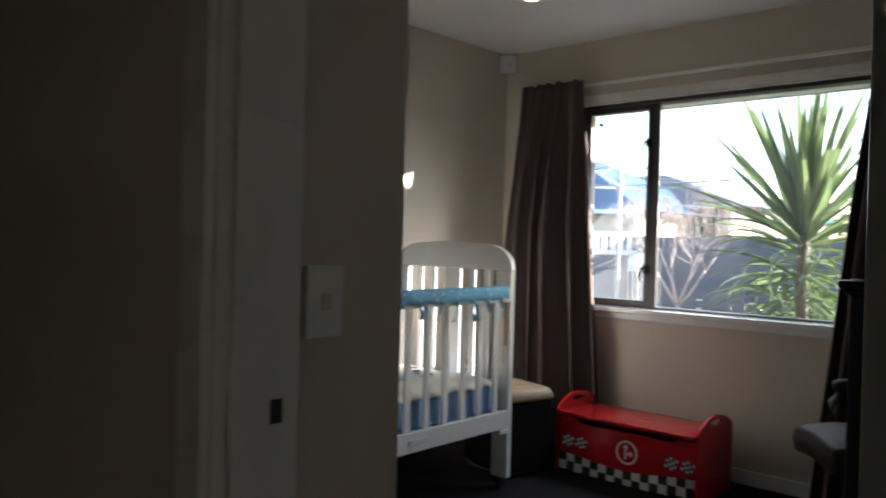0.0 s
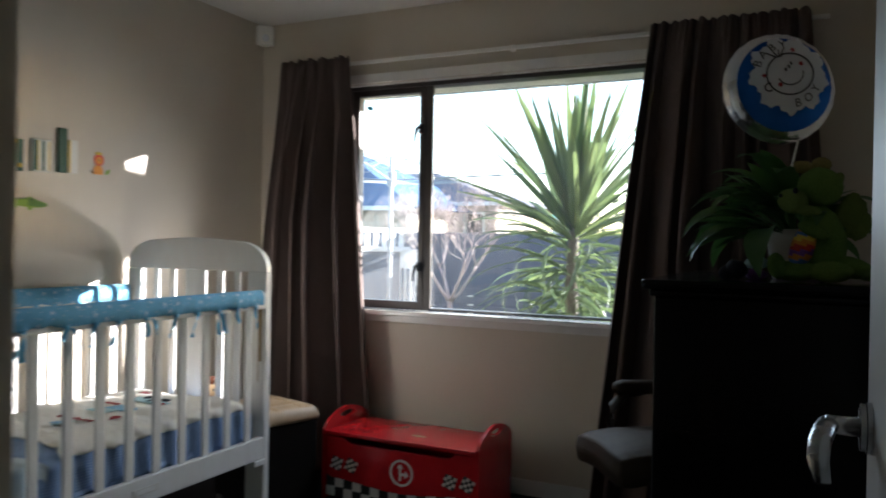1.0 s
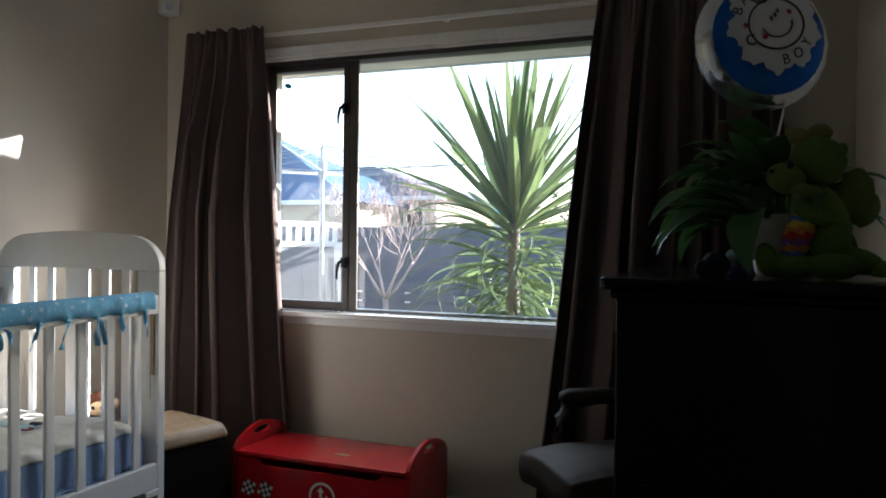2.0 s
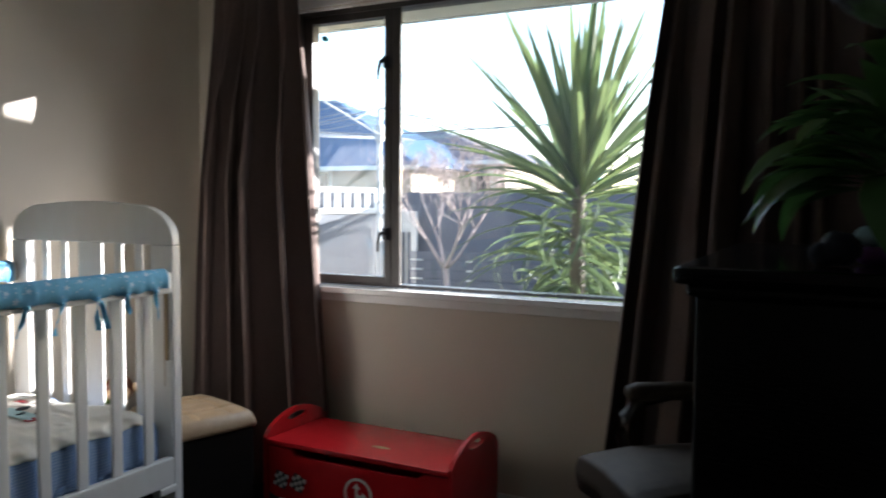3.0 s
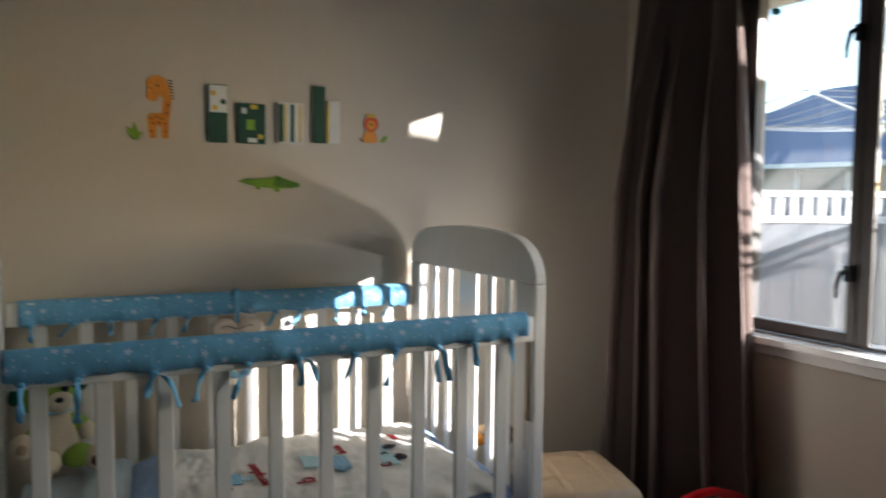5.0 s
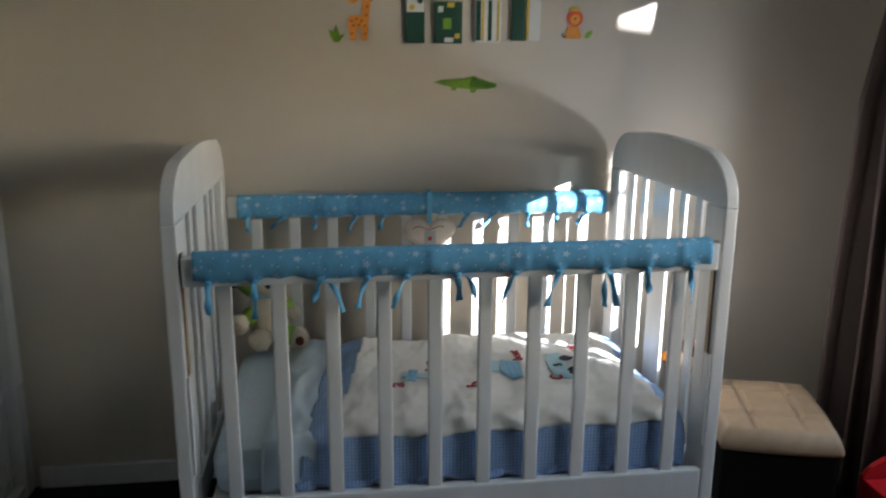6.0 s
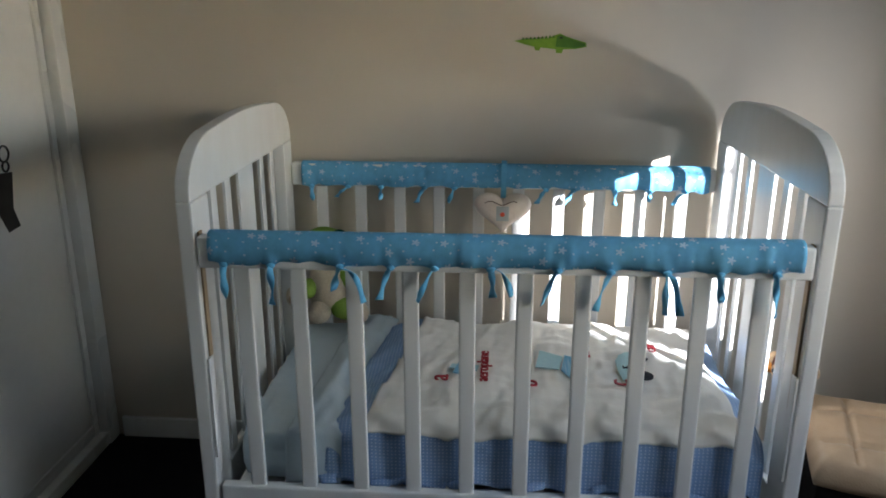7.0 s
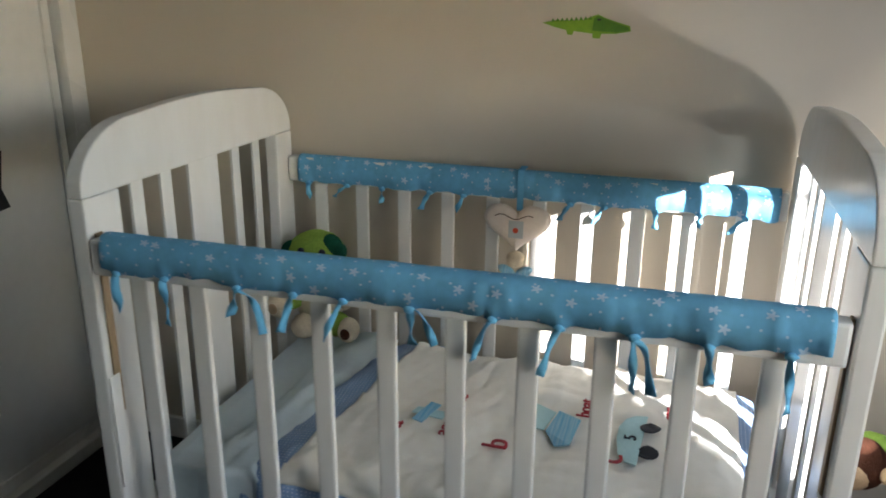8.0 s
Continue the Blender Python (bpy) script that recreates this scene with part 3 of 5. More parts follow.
def cot_end(yc, up):
    t = 0.016
    xa, xb, top, r, rz = -2.055, -2.848, 1.188 + up, 0.165, 0.118
    pts = [(xa, yc - t, 1.047 + up)]
    for k in range(11):
        a = radians(90 * k / 10)
        pts.append((xa - r + r * math.cos(a), yc - t, top - 0.012 - rz + rz * math.sin(a)))
    for k in range(1, 10):
        u = k / 10
        pts.append((xa - r + (xb + r - xa + r) * u, yc - t, top - 0.012 + 0.012 * math.sin(math.pi * u)))
    for k in range(11):
        a = radians(90 + 90 * k / 10)
        pts.append((xb + r + r * math.cos(a), yc - t, top - 0.012 - rz + rz * math.sin(a)))
    pts.append((xb, yc - t, 1.047 + up))
    pan = part("end_panel", prism(pts, (0, 2 * t, 0), 0.004), WHITEW, cot)
    for x0, x1 in ((-2.153, -2.055), (-2.848, -2.762)):
        post = part("post", boxes((x0, x1, yc - t - 0.001, yc + t + 0.001, 0.055, 1.0465 + up), bevel=0.005), WHITEW, cot)
        cx = (x0 + x1) / 2
        bm = bmesh.new()
        tube(bm, [(cx - 0.012, yc, 0.026), (cx + 0.012, yc, 0.026)], 0.026, 16)
        box(bm, cx - 0.008, cx + 0.008, yc - 0.008, yc + 0.008, 0.03, 0.056)
        part("castor", bm, BLACKP, post, "small black castor")
    for x0, x1 in ((-2.238, -2.202), (-2.332, -2.296), (-2.508, -2.394), (-2.602, -2.570), (-2.697, -2.667)):
        part("wide_panel" if x1 - x0 > 0.1 else "end_slat", boxes((x0, x1, yc - 0.004, yc + 0.004, 0.385, 1.0465 + up), bevel=0.0015), WHITEW, cot)
    part("end_rail", boxes((-2.7625, -2.1525, yc - 0.012, yc + 0.012, 0.30, 0.385), bevel=0.004), WHITEW, cot)
    return pan


cot_end(Y0 - 0.02, 0.010)
cot_end(Y1 + 0.02, 0.027)
# the drop side sits a touch higher at its window end
SIDE_TILT = Matrix.Translation((0, 1.86, 0.9)) @ pose(0, 0, 0, 0.3) @ Matrix.Translation((0, -1.86, -0.9))
drop_side = []
slat_me = finish("side_slat", boxes((-0.0065, 0.0065, -0.0175, 0.0175, -0.267, 0.267), bevel=0.0045), WHITEW)
for fx, zt in ((FX, 0.0), (BX, 0.008)):
    top_rail = part("top_rail", boxes((fx - 0.017, fx + 0.017, Y0 + 0.002, Y1 - 0.002, 0.917 + zt, 0.985 + zt), bevel=0.006), WHITEW, cot)
    low = part("bottom_rail", boxes((fx - 0.014, fx + 0.014, Y0 + 0.002, Y1 - 0.002, 0.298, 0.388), bevel=0.006), WHITEW, cot)
    for k in range(10):
        slat = piece("side_slat", slat_me, Matrix.Translation((fx, 1.924 + 0.1193 * k, 0.652 + zt / 2)), cot)
        if fx == FX:
            drop_side.append(slat)
    if fx == FX:
        drop_side += [top_rail, low]
        pl = part("name_plate", boxes((fx + 0.0142, fx + 0.017, 2.405, 2.518, 0.330, 0.355), bevel=0.002), WHITEPT, low, "small raised white plate")
        part("plate_recess", boxes((fx + 0.0172, fx + 0.018, 2.420, 2.503, 0.336, 0.349)), TRIM, pl)
        for y in (Y0 + 0.03, Y1 - 0.03):
            part("bracket", boxes((fx - 0.02, fx + 0.02, y - 0.035, y + 0.035, 0.275, 0.2975), bevel=0.005), WHITEW, low)
for ob in drop_side:
    ob.matrix_basis = SIDE_TILT @ ob.matrix_basis
for y in (Y0 - 0.002, Y1 + 0.002):
    s = 1 if y < 2 else -1
    part("guide_groove", boxes((FX - 0.022, FX - 0.004, y - 0.0005 * s, y + 0.004 * s, 0.62, 0.99), bevel=0.001), RAWWOOD, cot, "worn bare wood sliding groove")
    part("groove_block", boxes((FX - 0.016, FX + 0.012, y + 0.0005 * s, y + 0.006 * s, 0.46, 0.705), bevel=0.002), WHITEW, cot)
part("mattress_base", boxes((-2.81, -2.085, 1.86, 3.05, 0.335, 0.36), bevel=0.002), WHITEW, cot)


# ---- rail covers with ribbon ties ----
def rail_cover(fx, z0, z1, ya, yb, ties, seed, label, joint=None, long=1.0):
    rnd = random.Random(seed)
    e = thing("rail_cover", (fx, (ya + yb) / 2, z0), label, "rail cover", "padded covers on the cot rails")
    bm = bmesh.new()
    rings, n = [], 150
    for i in range(n + 1):
        y = ya + (yb - ya) * i / n
        sag = 0.008 * noise.noise(Vector((y * 9, seed, 0))) + 0.006 * noise.noise(Vector((y * 30, seed, 4)))
        for ty in ties:
            sag -= 0.010 * math.exp(-((y - ty) / 0.010) ** 2)
        w = 0.0245 + 0.0065 * noise.noise(Vector((y * 16, seed, 9))) + 0.0045 * noise.noise(Vector((y * 60, seed, 2)))
        for ty in ties:
            w -= 0.002 * math.exp(-((y - ty) / 0.012) ** 2)
        pr = [(-w, z0 + sag), (-w - 0.002, (z0 + z1) / 2 + 0.01 * noise.noise(Vector((y * 20, seed, 1)))), (-w + 0.002, z1 - 0.012), (-w * 0.6, z1 - 0.001), (0, z1 + 0.002), (w * 0.6, z1 - 0.001), (w - 0.002, z1 - 0.012), (w + 0.002, (z0 + z1) / 2 + 0.01 * noise.noise(Vector((y * 20, seed, 1)))), (w, z0 + sag)]
        rings.append([bm.verts.new((fx + a, y, b)) for a, b in pr])
    for a, b in zip(rings, rings[1:]):
        for k in range(8):
            bm.faces.new((a[k], a[k + 1], b[k + 1], b[k]))
    c = part("cover", bm, STARS, e, smooth=True)
    s = c.modifiers.new("padding", "SOLIDIFY")
    s.thickness = 0.005
    for i, ty in enumerate(ties):
        bm = bmesh.new()
        tails = 2 if i % 3 == 2 and long == 1.0 else 1
        for k in range(tails):
            ln = rnd.uniform(0.05, 0.09) * long
            dy = rnd.uniform(-0.022, 0.022) + (0.030 if k else -0.014)
            wv = rnd.uniform(0.0105, 0.0135)
            prev = None
            for q in range(8):
                u = q / 7
                cx = fx + 0.026 + 0.004 * math.sin(u * 5 + i) + 0.003 * k
                cy = ty + dy * u ** 0.7
                cz = z0 - 0.004 - ln * u + (0.018 * math.sin(u * math.pi) if k and tails == 2 else 0)
                tw = 1.15 * math.sin(u * 4.2 + i * 1.7 + k)
                wv *= 1.04 if q else 0.55
                cur = (bm.verts.new((cx + wv * math.sin(tw), cy - wv * math.cos(tw), cz)), bm.verts.new((cx - wv * math.sin(tw), cy + wv * math.cos(tw), cz)))
                if prev:
                    bm.faces.new((prev[0], prev[1], cur[1], cur[0]))
                prev = cur
        blob(bm, (fx + 0.026, ty, z0 - 0.004), (0.006, 0.009, 0.006), seg=8, lump=0.4)
        t = part("ribbon_tie", bm, RIBBON, e, smooth=True)
        t.modifiers.new("cloth", "SOLIDIFY").thickness = 0.0012
    if joint:
        part("seam", boxes((fx + 0.0235, fx + 0.0275, joint - 0.008, joint + 0.008, z0 - 0.03, z1 + 0.004), (fx - 0.02, fx + 0.0275, joint - 0.008, joint + 0.008, z1 + 0.0045, z1 + 0.007), bevel=0.001), RIBBON, e)
    return e


front_cover = rail_cover(FX, 0.934, 0.995, 1.862, 3.066, (1.895, 1.995, 2.14, 2.245, 2.335, 2.45, 2.585, 2.69, 2.80, 2.905, 3.015), 5, "blue star-print padded cover tied on the front cot rail")
front_cover.matrix_basis = SIDE_TILT @ front_cover.matrix_basis
rail_cover(BX, 0.930, 0.997, 1.870, 3.070, (1.90, 2.01, 2.11, 2.24, 2.33, 2.60, 2.68, 2.80, 2.90, 3.0), 6, "blue star-print padded cover tied on the back cot rail", joint=2.475, long=0.55)

# ---- bedding ----
mt = thing("mattress", (-2.45, 2.45, 0.36), "cot mattress in a pale blue fitted sheet", "mattress")
bm = boxes((-2.803, -2.11, 1.862, 3.062, 0.362, 0.500), bevel=0.05)
bmesh.ops.subdivide_edges(bm, edges=bm.edges[:], cuts=6, use_grid_fill=True)
for v in bm.verts:
    if v.co.z > 0.46:
        v.co.z += 0.010 * noise.noise(Vector((v.co.x * 7, v.co.y * 9, 2)))
part("sheet", bm, SHEET, mt, smooth=True)


def soft_patch(name, surf, nu, nv, keep, lift, material, parent, label="", thick=0.004):
    bm = bmesh.new()
    vs = {}

    def vert(i, j):
        if (i, j) not in vs:
            vs[i, j] = bm.verts.new(surf(i / nu, j / nv, lift))
        return vs[i, j]
    for i in range(nu):
        for j in range(nv):
            if keep((i + 0.5) / nu, (j + 0.5) / nv):
                bm.faces.new((vert(i, j), vert(i + 1, j), vert(i + 1, j + 1), vert(i, j + 1)))
    ob = part(name, bm, material, parent, label, True)
    ob.modifiers.new("cloth", "SOLIDIFY").thickness = thick
    return ob


QSLANT = 0.10


def quilt_surface(u, v, lift):
    """u along the cot from its foot end, v from the wall across the top and down the front."""
    top, side = 0.70, 0.22
    d = v * (top + side)
    y = 2.120 + 0.938 * u + QSLANT * (1 - u) * (0.42 - v)
    puff = 0.014 * noise.noise(Vector((u * 5, v * 4, 0))) + 0.008 * noise.noise(Vector((u * 13, v * 7 + u * 6, 3))) + 0.006 * (0.3 - abs(noise.noise(Vector((u * 26 + v * 9, v * 7, 7))))) + 0.003 * noise.noise(Vector((u * 48, v * 15, 7))) + 0.009 * (abs(noise.noise(Vector((u * 3.5 + v * 2, v * 17, 11)))) - 0.2)
    edge = min(1, min(u, 1 - u) * 9)
    h = 0.520 + 0.024 * math.sin(edge * math.pi / 2) + puff
    if d < top - 0.05:
        x, z = -2.792 + d, h + lift - 0.05 * max(0, 0.10 - d) / 0.10
    else:
        a = min(1, (d - top + 0.05) / 0.10) * math.pi / 2
        x = -2.142 + 0.052 * math.sin(a) + 0.006 * noise.noise(Vector((u * 22, v * 9, 5))) * (a > 1)
        z = h + lift - 0.05 * (1 - math.cos(a)) - max(0, d - top - 0.05)
        x += lift
    return (min(x, -2.0815), y, max(z, 0.394 + 0.006 * math.sin(u * 40)))


q = thing("quilt", (-2.45, 2.6, 0.56), "cream cot quilt with blue dotted border and stitched pictures", "quilt")
inner = lambda u, v: 0.115 - 0.045 * v < u < 0.955 and 0.03 < v < 0.79
soft_patch("border", quilt_surface, 110, 80, lambda u, v: True, 0.0, SPOT, q, "blue dotted cotton border", 0.012)
soft_patch("panel", quilt_surface, 140, 100, inner, 0.006, CREAM, q, "cream cotton centre panel", 0.003)


def on_quilt(x, y):
    d = x + 2.792
    u = (y - 2.120) / 0.938
    for _ in range(3):
        u = (y - 2.120 - QSLANT * (1 - u) * (0.42 - d / 0.92)) / 0.938
    return quilt_surface(u, d / 0.92, 0.0115)[2]


def stitched(text, x, y, size, material):
    lettering("stitched_word" if len(text) > 1 else "stitched_letter", text, pose(x, y, on_quilt(x, y) + 0.003, 0, 0, 180), size, material, q)


def patch_on_quilt(name, pts, material, label="", lift=0.0):
    bm = bmesh.new()
    pts = [(x - 0.085, y + 0.006) for x, y in pts]
    f = bm.faces.new([bm.verts.new((x, y, on_quilt(x, y) + 0.002 + lift)) for x, y in pts])
    bmesh.ops.triangulate(bm, faces=[f])
    ob = part(name, bm, material, q, label)
    ob.modifiers.new("felt", "SOLIDIFY").thickness = 0.0025
    return ob


for txt, x, y, s in (("a", -2.285, 2.325, 0.075), ("b", -2.30, 2.545, 0.075), ("c", -2.305, 2.768, 0.08), ("aeroplane", -2.37, 2.432, 0.044), ("boat", -2.49, 2.700, 0.044), ("car", -2.50, 2.875, 0.044)):
    stitched(txt, x, y, s, REDTH)
patch_on_quilt("boat_sail", [(-2.40, 2.575), (-2.30, 2.56), (-2.29, 2.62), (-2.37, 2.635)], MINT, "pale aqua cloth sail")
patch_on_quilt("boat_hull", [(-2.38, 2.64), (-2.29, 2.625), (-2.245, 2.65), (-2.25, 2.68), (-2.35, 2.69)], BLUETH, "blue striped cloth hull")
patch_on_quilt("plane_body", [(-2.33, 2.365), (-2.24, 2.35), (-2.23, 2.375), (-2.32, 2.39)], BLUETH)
patch_on_quilt("plane_wing", [(-2.30, 2.345), (-2.27, 2.34), (-2.26, 2.41), (-2.29, 2.415)], MINT)
patch_on_quilt("car_body", [(-2.40, 2.80), (-2.385, 2.782), (-2.35, 2.77), (-2.30, 2.768), (-2.25, 2.775), (-2.225, 2.79), (-2.215, 2.812), (-2.40, 2.825)], MINT, "pale aqua cloth car")
for x in (-2.352, -2.262):
    patch_on_quilt("car_wheel", [(x + 0.021 * math.cos(a * 0.5236), 2.832 + 0.021 * math.sin(a * 0.5236)) for a in range(12)], NAVY, lift=0.004)
lettering("stitched_digit", "5", pose(-2.392, 2.802, on_quilt(-2.392, 2.802) + 0.007, 0, 0, 180), 0.035, NAVY, q)


# turned-back strip of sheet beside the quilt
def fold_surface(u, v, lift):
    y = 2.03 + 0.13 * u - 0.05 * v
    x = -2.78 + 0.685 * min(v / 0.84, 1)
    z = 0.512 + 0.016 * math.sin(math.pi * u) + 0.010 * noise.noise(Vector((u * 4, v * 9, 1))) + lift
    if v > 0.84:
        z -= (v - 0.84) * 0.9
        x = min(-2.086, x + 0.006)
    return (x, y, z)


tb = thing("folded_sheet", (-2.45, 2.10, 0.55), "pale blue top sheet folded back beside the quilt", "sheet")
soft_patch("fold", fold_surface, 16, 44, lambda u, v: True, 0.0, SHEET, tb, "", 0.008)

# ---- soft toys in the cot ----
def soft_toy(name, bodies, materials, label, category="soft toy"):
    bm = bmesh.new()
    for b in bodies:
        blob(bm, *b)
    me = bpy.data.meshes.new(name)
    bm.to_mesh(me)
    bm.free()
    for m in materials:
        me.materials.append(m)
    return tagged(new(name, me), label, category)


soft_toy("plush_dog", [
    ((-2.735, 1.955, 0.630), (0.062, 0.066, 0.085), (0, 0, 0), 1, 16, 0.1),
    ((-2.755, 1.940, 0.744), (0.070, 0.082, 0.066), (0, 0, 0), 0, 16, 0.05),
    ((-2.705, 1.965, 0.729), (0.036, 0.040, 0.032), (0, 0, 0), 1, 12),
    ((-2.728, 2.000, 0.784), (0.016, 0.026, 0.032), (35, 0, 0), 2, 12), ((-2.722, 2.022, 0.772), (0.012, 0.020, 0.022), (-20, 0, 0), 2, 10), ((-2.735, 1.866, 0.752), (0.018, 0.022, 0.034), (-30, 0, 0), 2, 12),
    ((-2.690, 1.905, 0.640), (0.045, 0.026, 0.026), (0, 10, 0), 0, 12), ((-2.643, 1.878, 0.632), (0.030, 0.031, 0.033), (0, 0, 0), 1, 12), ((-2.613, 1.876, 0.632), (0.004, 0.014, 0.015), (0, 0, 0), 5, 10),
    ((-2.725, 2.010, 0.660), (0.028, 0.040, 0.026), (-30, 0, 0), 0, 12), ((-2.715, 2.035, 0.640), (0.028, 0.024, 0.026), (0, 0, 0), 1, 12),
    ((-2.700, 2.010, 0.575), (0.034, 0.046, 0.034), (0, 0, 0), 0, 12), ((-2.690, 2.053, 0.566), (0.032, 0.030, 0.034), (0, 0, 0), 1, 12), ((-2.659, 2.056, 0.566), (0.004, 0.014, 0.016), (0, 0, 0), 6, 10),
    ((-2.675, 1.935, 0.570), (0.042, 0.036, 0.034), (0, 0, 0), 1, 12),
    ((-2.694, 1.983, 0.769), (0.010, 0.010, 0.012), (0, 0, 0), 3, 8), ((-2.690, 1.925, 0.769), (0.010, 0.010, 0.012), (0, 0, 0), 3, 8), ((-2.672, 1.968, 0.741), (0.008, 0.011, 0.008), (0, 0, 0), 3, 8),
    ((-2.735, 1.950, 0.703), (0.050, 0.054, 0.013), (0, 0, 0), 4, 14)],
    [LIMEF, CREAMF, DKGREENF, NAVY, BLUETH, TAN, BROWNF], "green and cream plush dog sitting on the cot sheet")

ht = thing("hanging_toy", (-2.79, 2.473, 0.78), "cream stuffed heart toy hung on the back cot rail", "soft toy")
bm = bmesh.new()
outline = []
for k in range(40):
    a = 2 * math.pi * k / 40
    outline.append((16 * math.sin(a) ** 3, 13 * math.cos(a) - 5 * math.cos(2 * a) - 2 * math.cos(3 * a) - math.cos(4 * a)))
rows = []
for depth, sc in ((-0.016, 0.0), (-0.015, 0.55), (-0.010, 0.85), (0.0, 1.0), (0.010, 0.85), (0.015, 0.55), (0.016, 0.0)):
    if sc:
        rows.append([bm.verts.new((-2.786 + depth, 2.473 + p[0] * 0.0053 * sc, 0.868 + p[1] * 0.0043 * sc)) for p in outline])
    else:
        rows.append(bm.verts.new((-2.786 + depth, 2.473, 0.863)))
for k in range(40):
    j = (k + 1) % 40
    bm.faces.new((rows[0], rows[1][k], rows[1][j]))
    bm.faces.new((rows[-1], rows[-2][j], rows[-2][k]))
    for a, b in zip(rows[1:-1], rows[2:-1]):
        bm.faces.new((a[k], a[j], b[j], b[k]))
part("heart", bm, mat("pale_heart_cloth", (0.80, 0.71, 0.63), 0.9, (0.74, 0.64, 0.56), 90, bump=0.3), ht, smooth=True)
part("stitched_patch", boxes((-2.7705, -2.7685, 2.455, 2.492, 0.838, 0.882), bevel=0.0008), mat("pale_patch", (0.52, 0.56, 0.56), 0.9), ht)
part("stitched_motif", prism(disc_pts((-2.768, 2.473, 0.858), 0.007, 12, "x"), (0.001, 0, 0)), REDCARD, ht)
part("stitched_line", tube(bmesh.new(), [(-2.768 - 0.00 * k, 2.42 + 0.012 * k, 0.892 + 0.006 * math.sin(k * 1.1)) for k in range(9)], 0.0012, 5), BROWNF, ht)
bm = bmesh.new()
blob(bm, (-2.785, 2.473, 0.778), (0.02, 0.024, 0.022), seg=12)
part("bead", bm, CREAMF, ht)
bm = bmesh.new()
blob(bm, (-2.783, 2.452, 0.745), (0.014, 0.026, 0.013), (-30, 0, 0), seg=10)
blob(bm, (-2.783, 2.494, 0.745), (0.014, 0.026, 0.013), (30, 0, 0), seg=10)
part("ribbon_bow", bm, BLUETH, ht)

# ---- footstool with the monkey toy ----
st = thing("footstool", (-2.22, 3.36, 0), "square tan leather cushioned footstool on a dark base", "footstool")
TURNST = pose(-2.290, 3.402, 0.022, 0, 0, -17)
bm = bmesh.new()
n = 44
top, bot = {}, {}
for i in range(n + 1):
    for j in range(n + 1):
        u, v = -1 + 2 * i / n, -1 + 2 * j / n
        px, py = u * 0.203 * (1 - 0.05 * v * v), v * 0.165 * (1 - 0.05 * u * u)
        edge = max(abs(u), abs(v))
        z = 0.422 + 0.018 * (1 - edge ** 4) - 0.034 * max(0, (edge - 0.86) / 0.14) ** 2
        for w in (abs(u) - 0.42, abs(v) - 0.42):
            z -= 0.013 * math.exp(-(w / 0.03) ** 2) * (edge < 0.85)
        z += 0.004 * noise.noise(Vector((u * 3, v * 3, 0)))
        top[i, j] = bm.verts.new(TURNST @ Vector((px, py, z)))
        bot[i, j] = bm.verts.new(TURNST @ Vector((px * 0.985, py * 0.985, 0.372)))
for i in range(n):
    for j in range(n):
        bm.faces.new((top[i, j], top[i + 1, j], top[i + 1, j + 1], top[i, j + 1]))
        bm.faces.new((bot[i, j], bot[i, j + 1], bot[i + 1, j + 1], bot[i + 1, j]))
for k in range(n):
    for a, b in (((k, 0), (k + 1, 0)), ((n, k), (n, k + 1)), ((n - k, n), (n - k - 1, n)), ((0, n - k), (0, n - k - 1))):
        bm.faces.new((top[a], bot[a], bot[b], top[b]))
part("cushion", bm, TAN, st, "tan leather cushion with stitched seams", True)
bm = boxes((-0.19, 0.19, -0.15, 0.15, 0.006, 0.371), bevel=0.012)
bmesh.ops.transform(bm, matrix=TURNST, verts=bm.verts)
part("base", bm, BLACKF, st)
bm = tube(bmesh.new(), [TURNST @ Vector((0.21 * math.cos(a * 0.19635) - 0.05, 0.165 * math.sin(a * 0.19635), -0.010)) for a in range(33)], 0.0115, 8)
part("ring_foot", bm, BLACKP, st, "thin dark ring foot", True)
monkey = soft_toy("plush_monkey", [
    ((-2.57, 3.27, 0.482), (0.06, 0.05, 0.045), (0, 0, 0), 2, 14, 0.1), ((-2.482, 3.225, 0.512), (0.052, 0.05, 0.052), (0, 0, 0), 0, 16),
    ((-2.462, 3.207, 0.502), (0.04, 0.04, 0.036), (0, 0, 0), 1, 12), ((-2.53, 3.195, 0.515), (0.016, 0.016, 0.018), (0, 0, 0), 1, 10), ((-2.44, 3.265, 0.515), (0.016, 0.016, 0.018), (0, 0, 0), 1, 10),
    ((-2.455, 3.168, 0.512), (0.006, 0.005, 0.008), (0, 0, 0), 3, 8), ((-2.428, 3.184, 0.512), (0.006, 0.005, 0.008), (0, 0, 0), 3, 8),
    ((-2.59, 3.215, 0.465), (0.03, 0.035, 0.02), (0, 0, 0), 4, 10)],
    [BROWNF, mat("tan_plush", (0.52, 0.36, 0.21), 0.95, (0.44, 0.30, 0.17), 160, bump=0.6, bump_scale=300), LIMEF, NAVY, STRIPES[1]], "small brown plush monkey lying on the footstool")
monkey.location += Vector((0, 0.02, 0.022))

# ---- red toy box ----
tbx = thing("toy_box", (-1.63, 3.72, 0), "red painted wooden toy box with chequered racing trim", "toy box")
TX0, TX1, TY0, TY1 = -2.095, -1.288, 3.575, 3.955


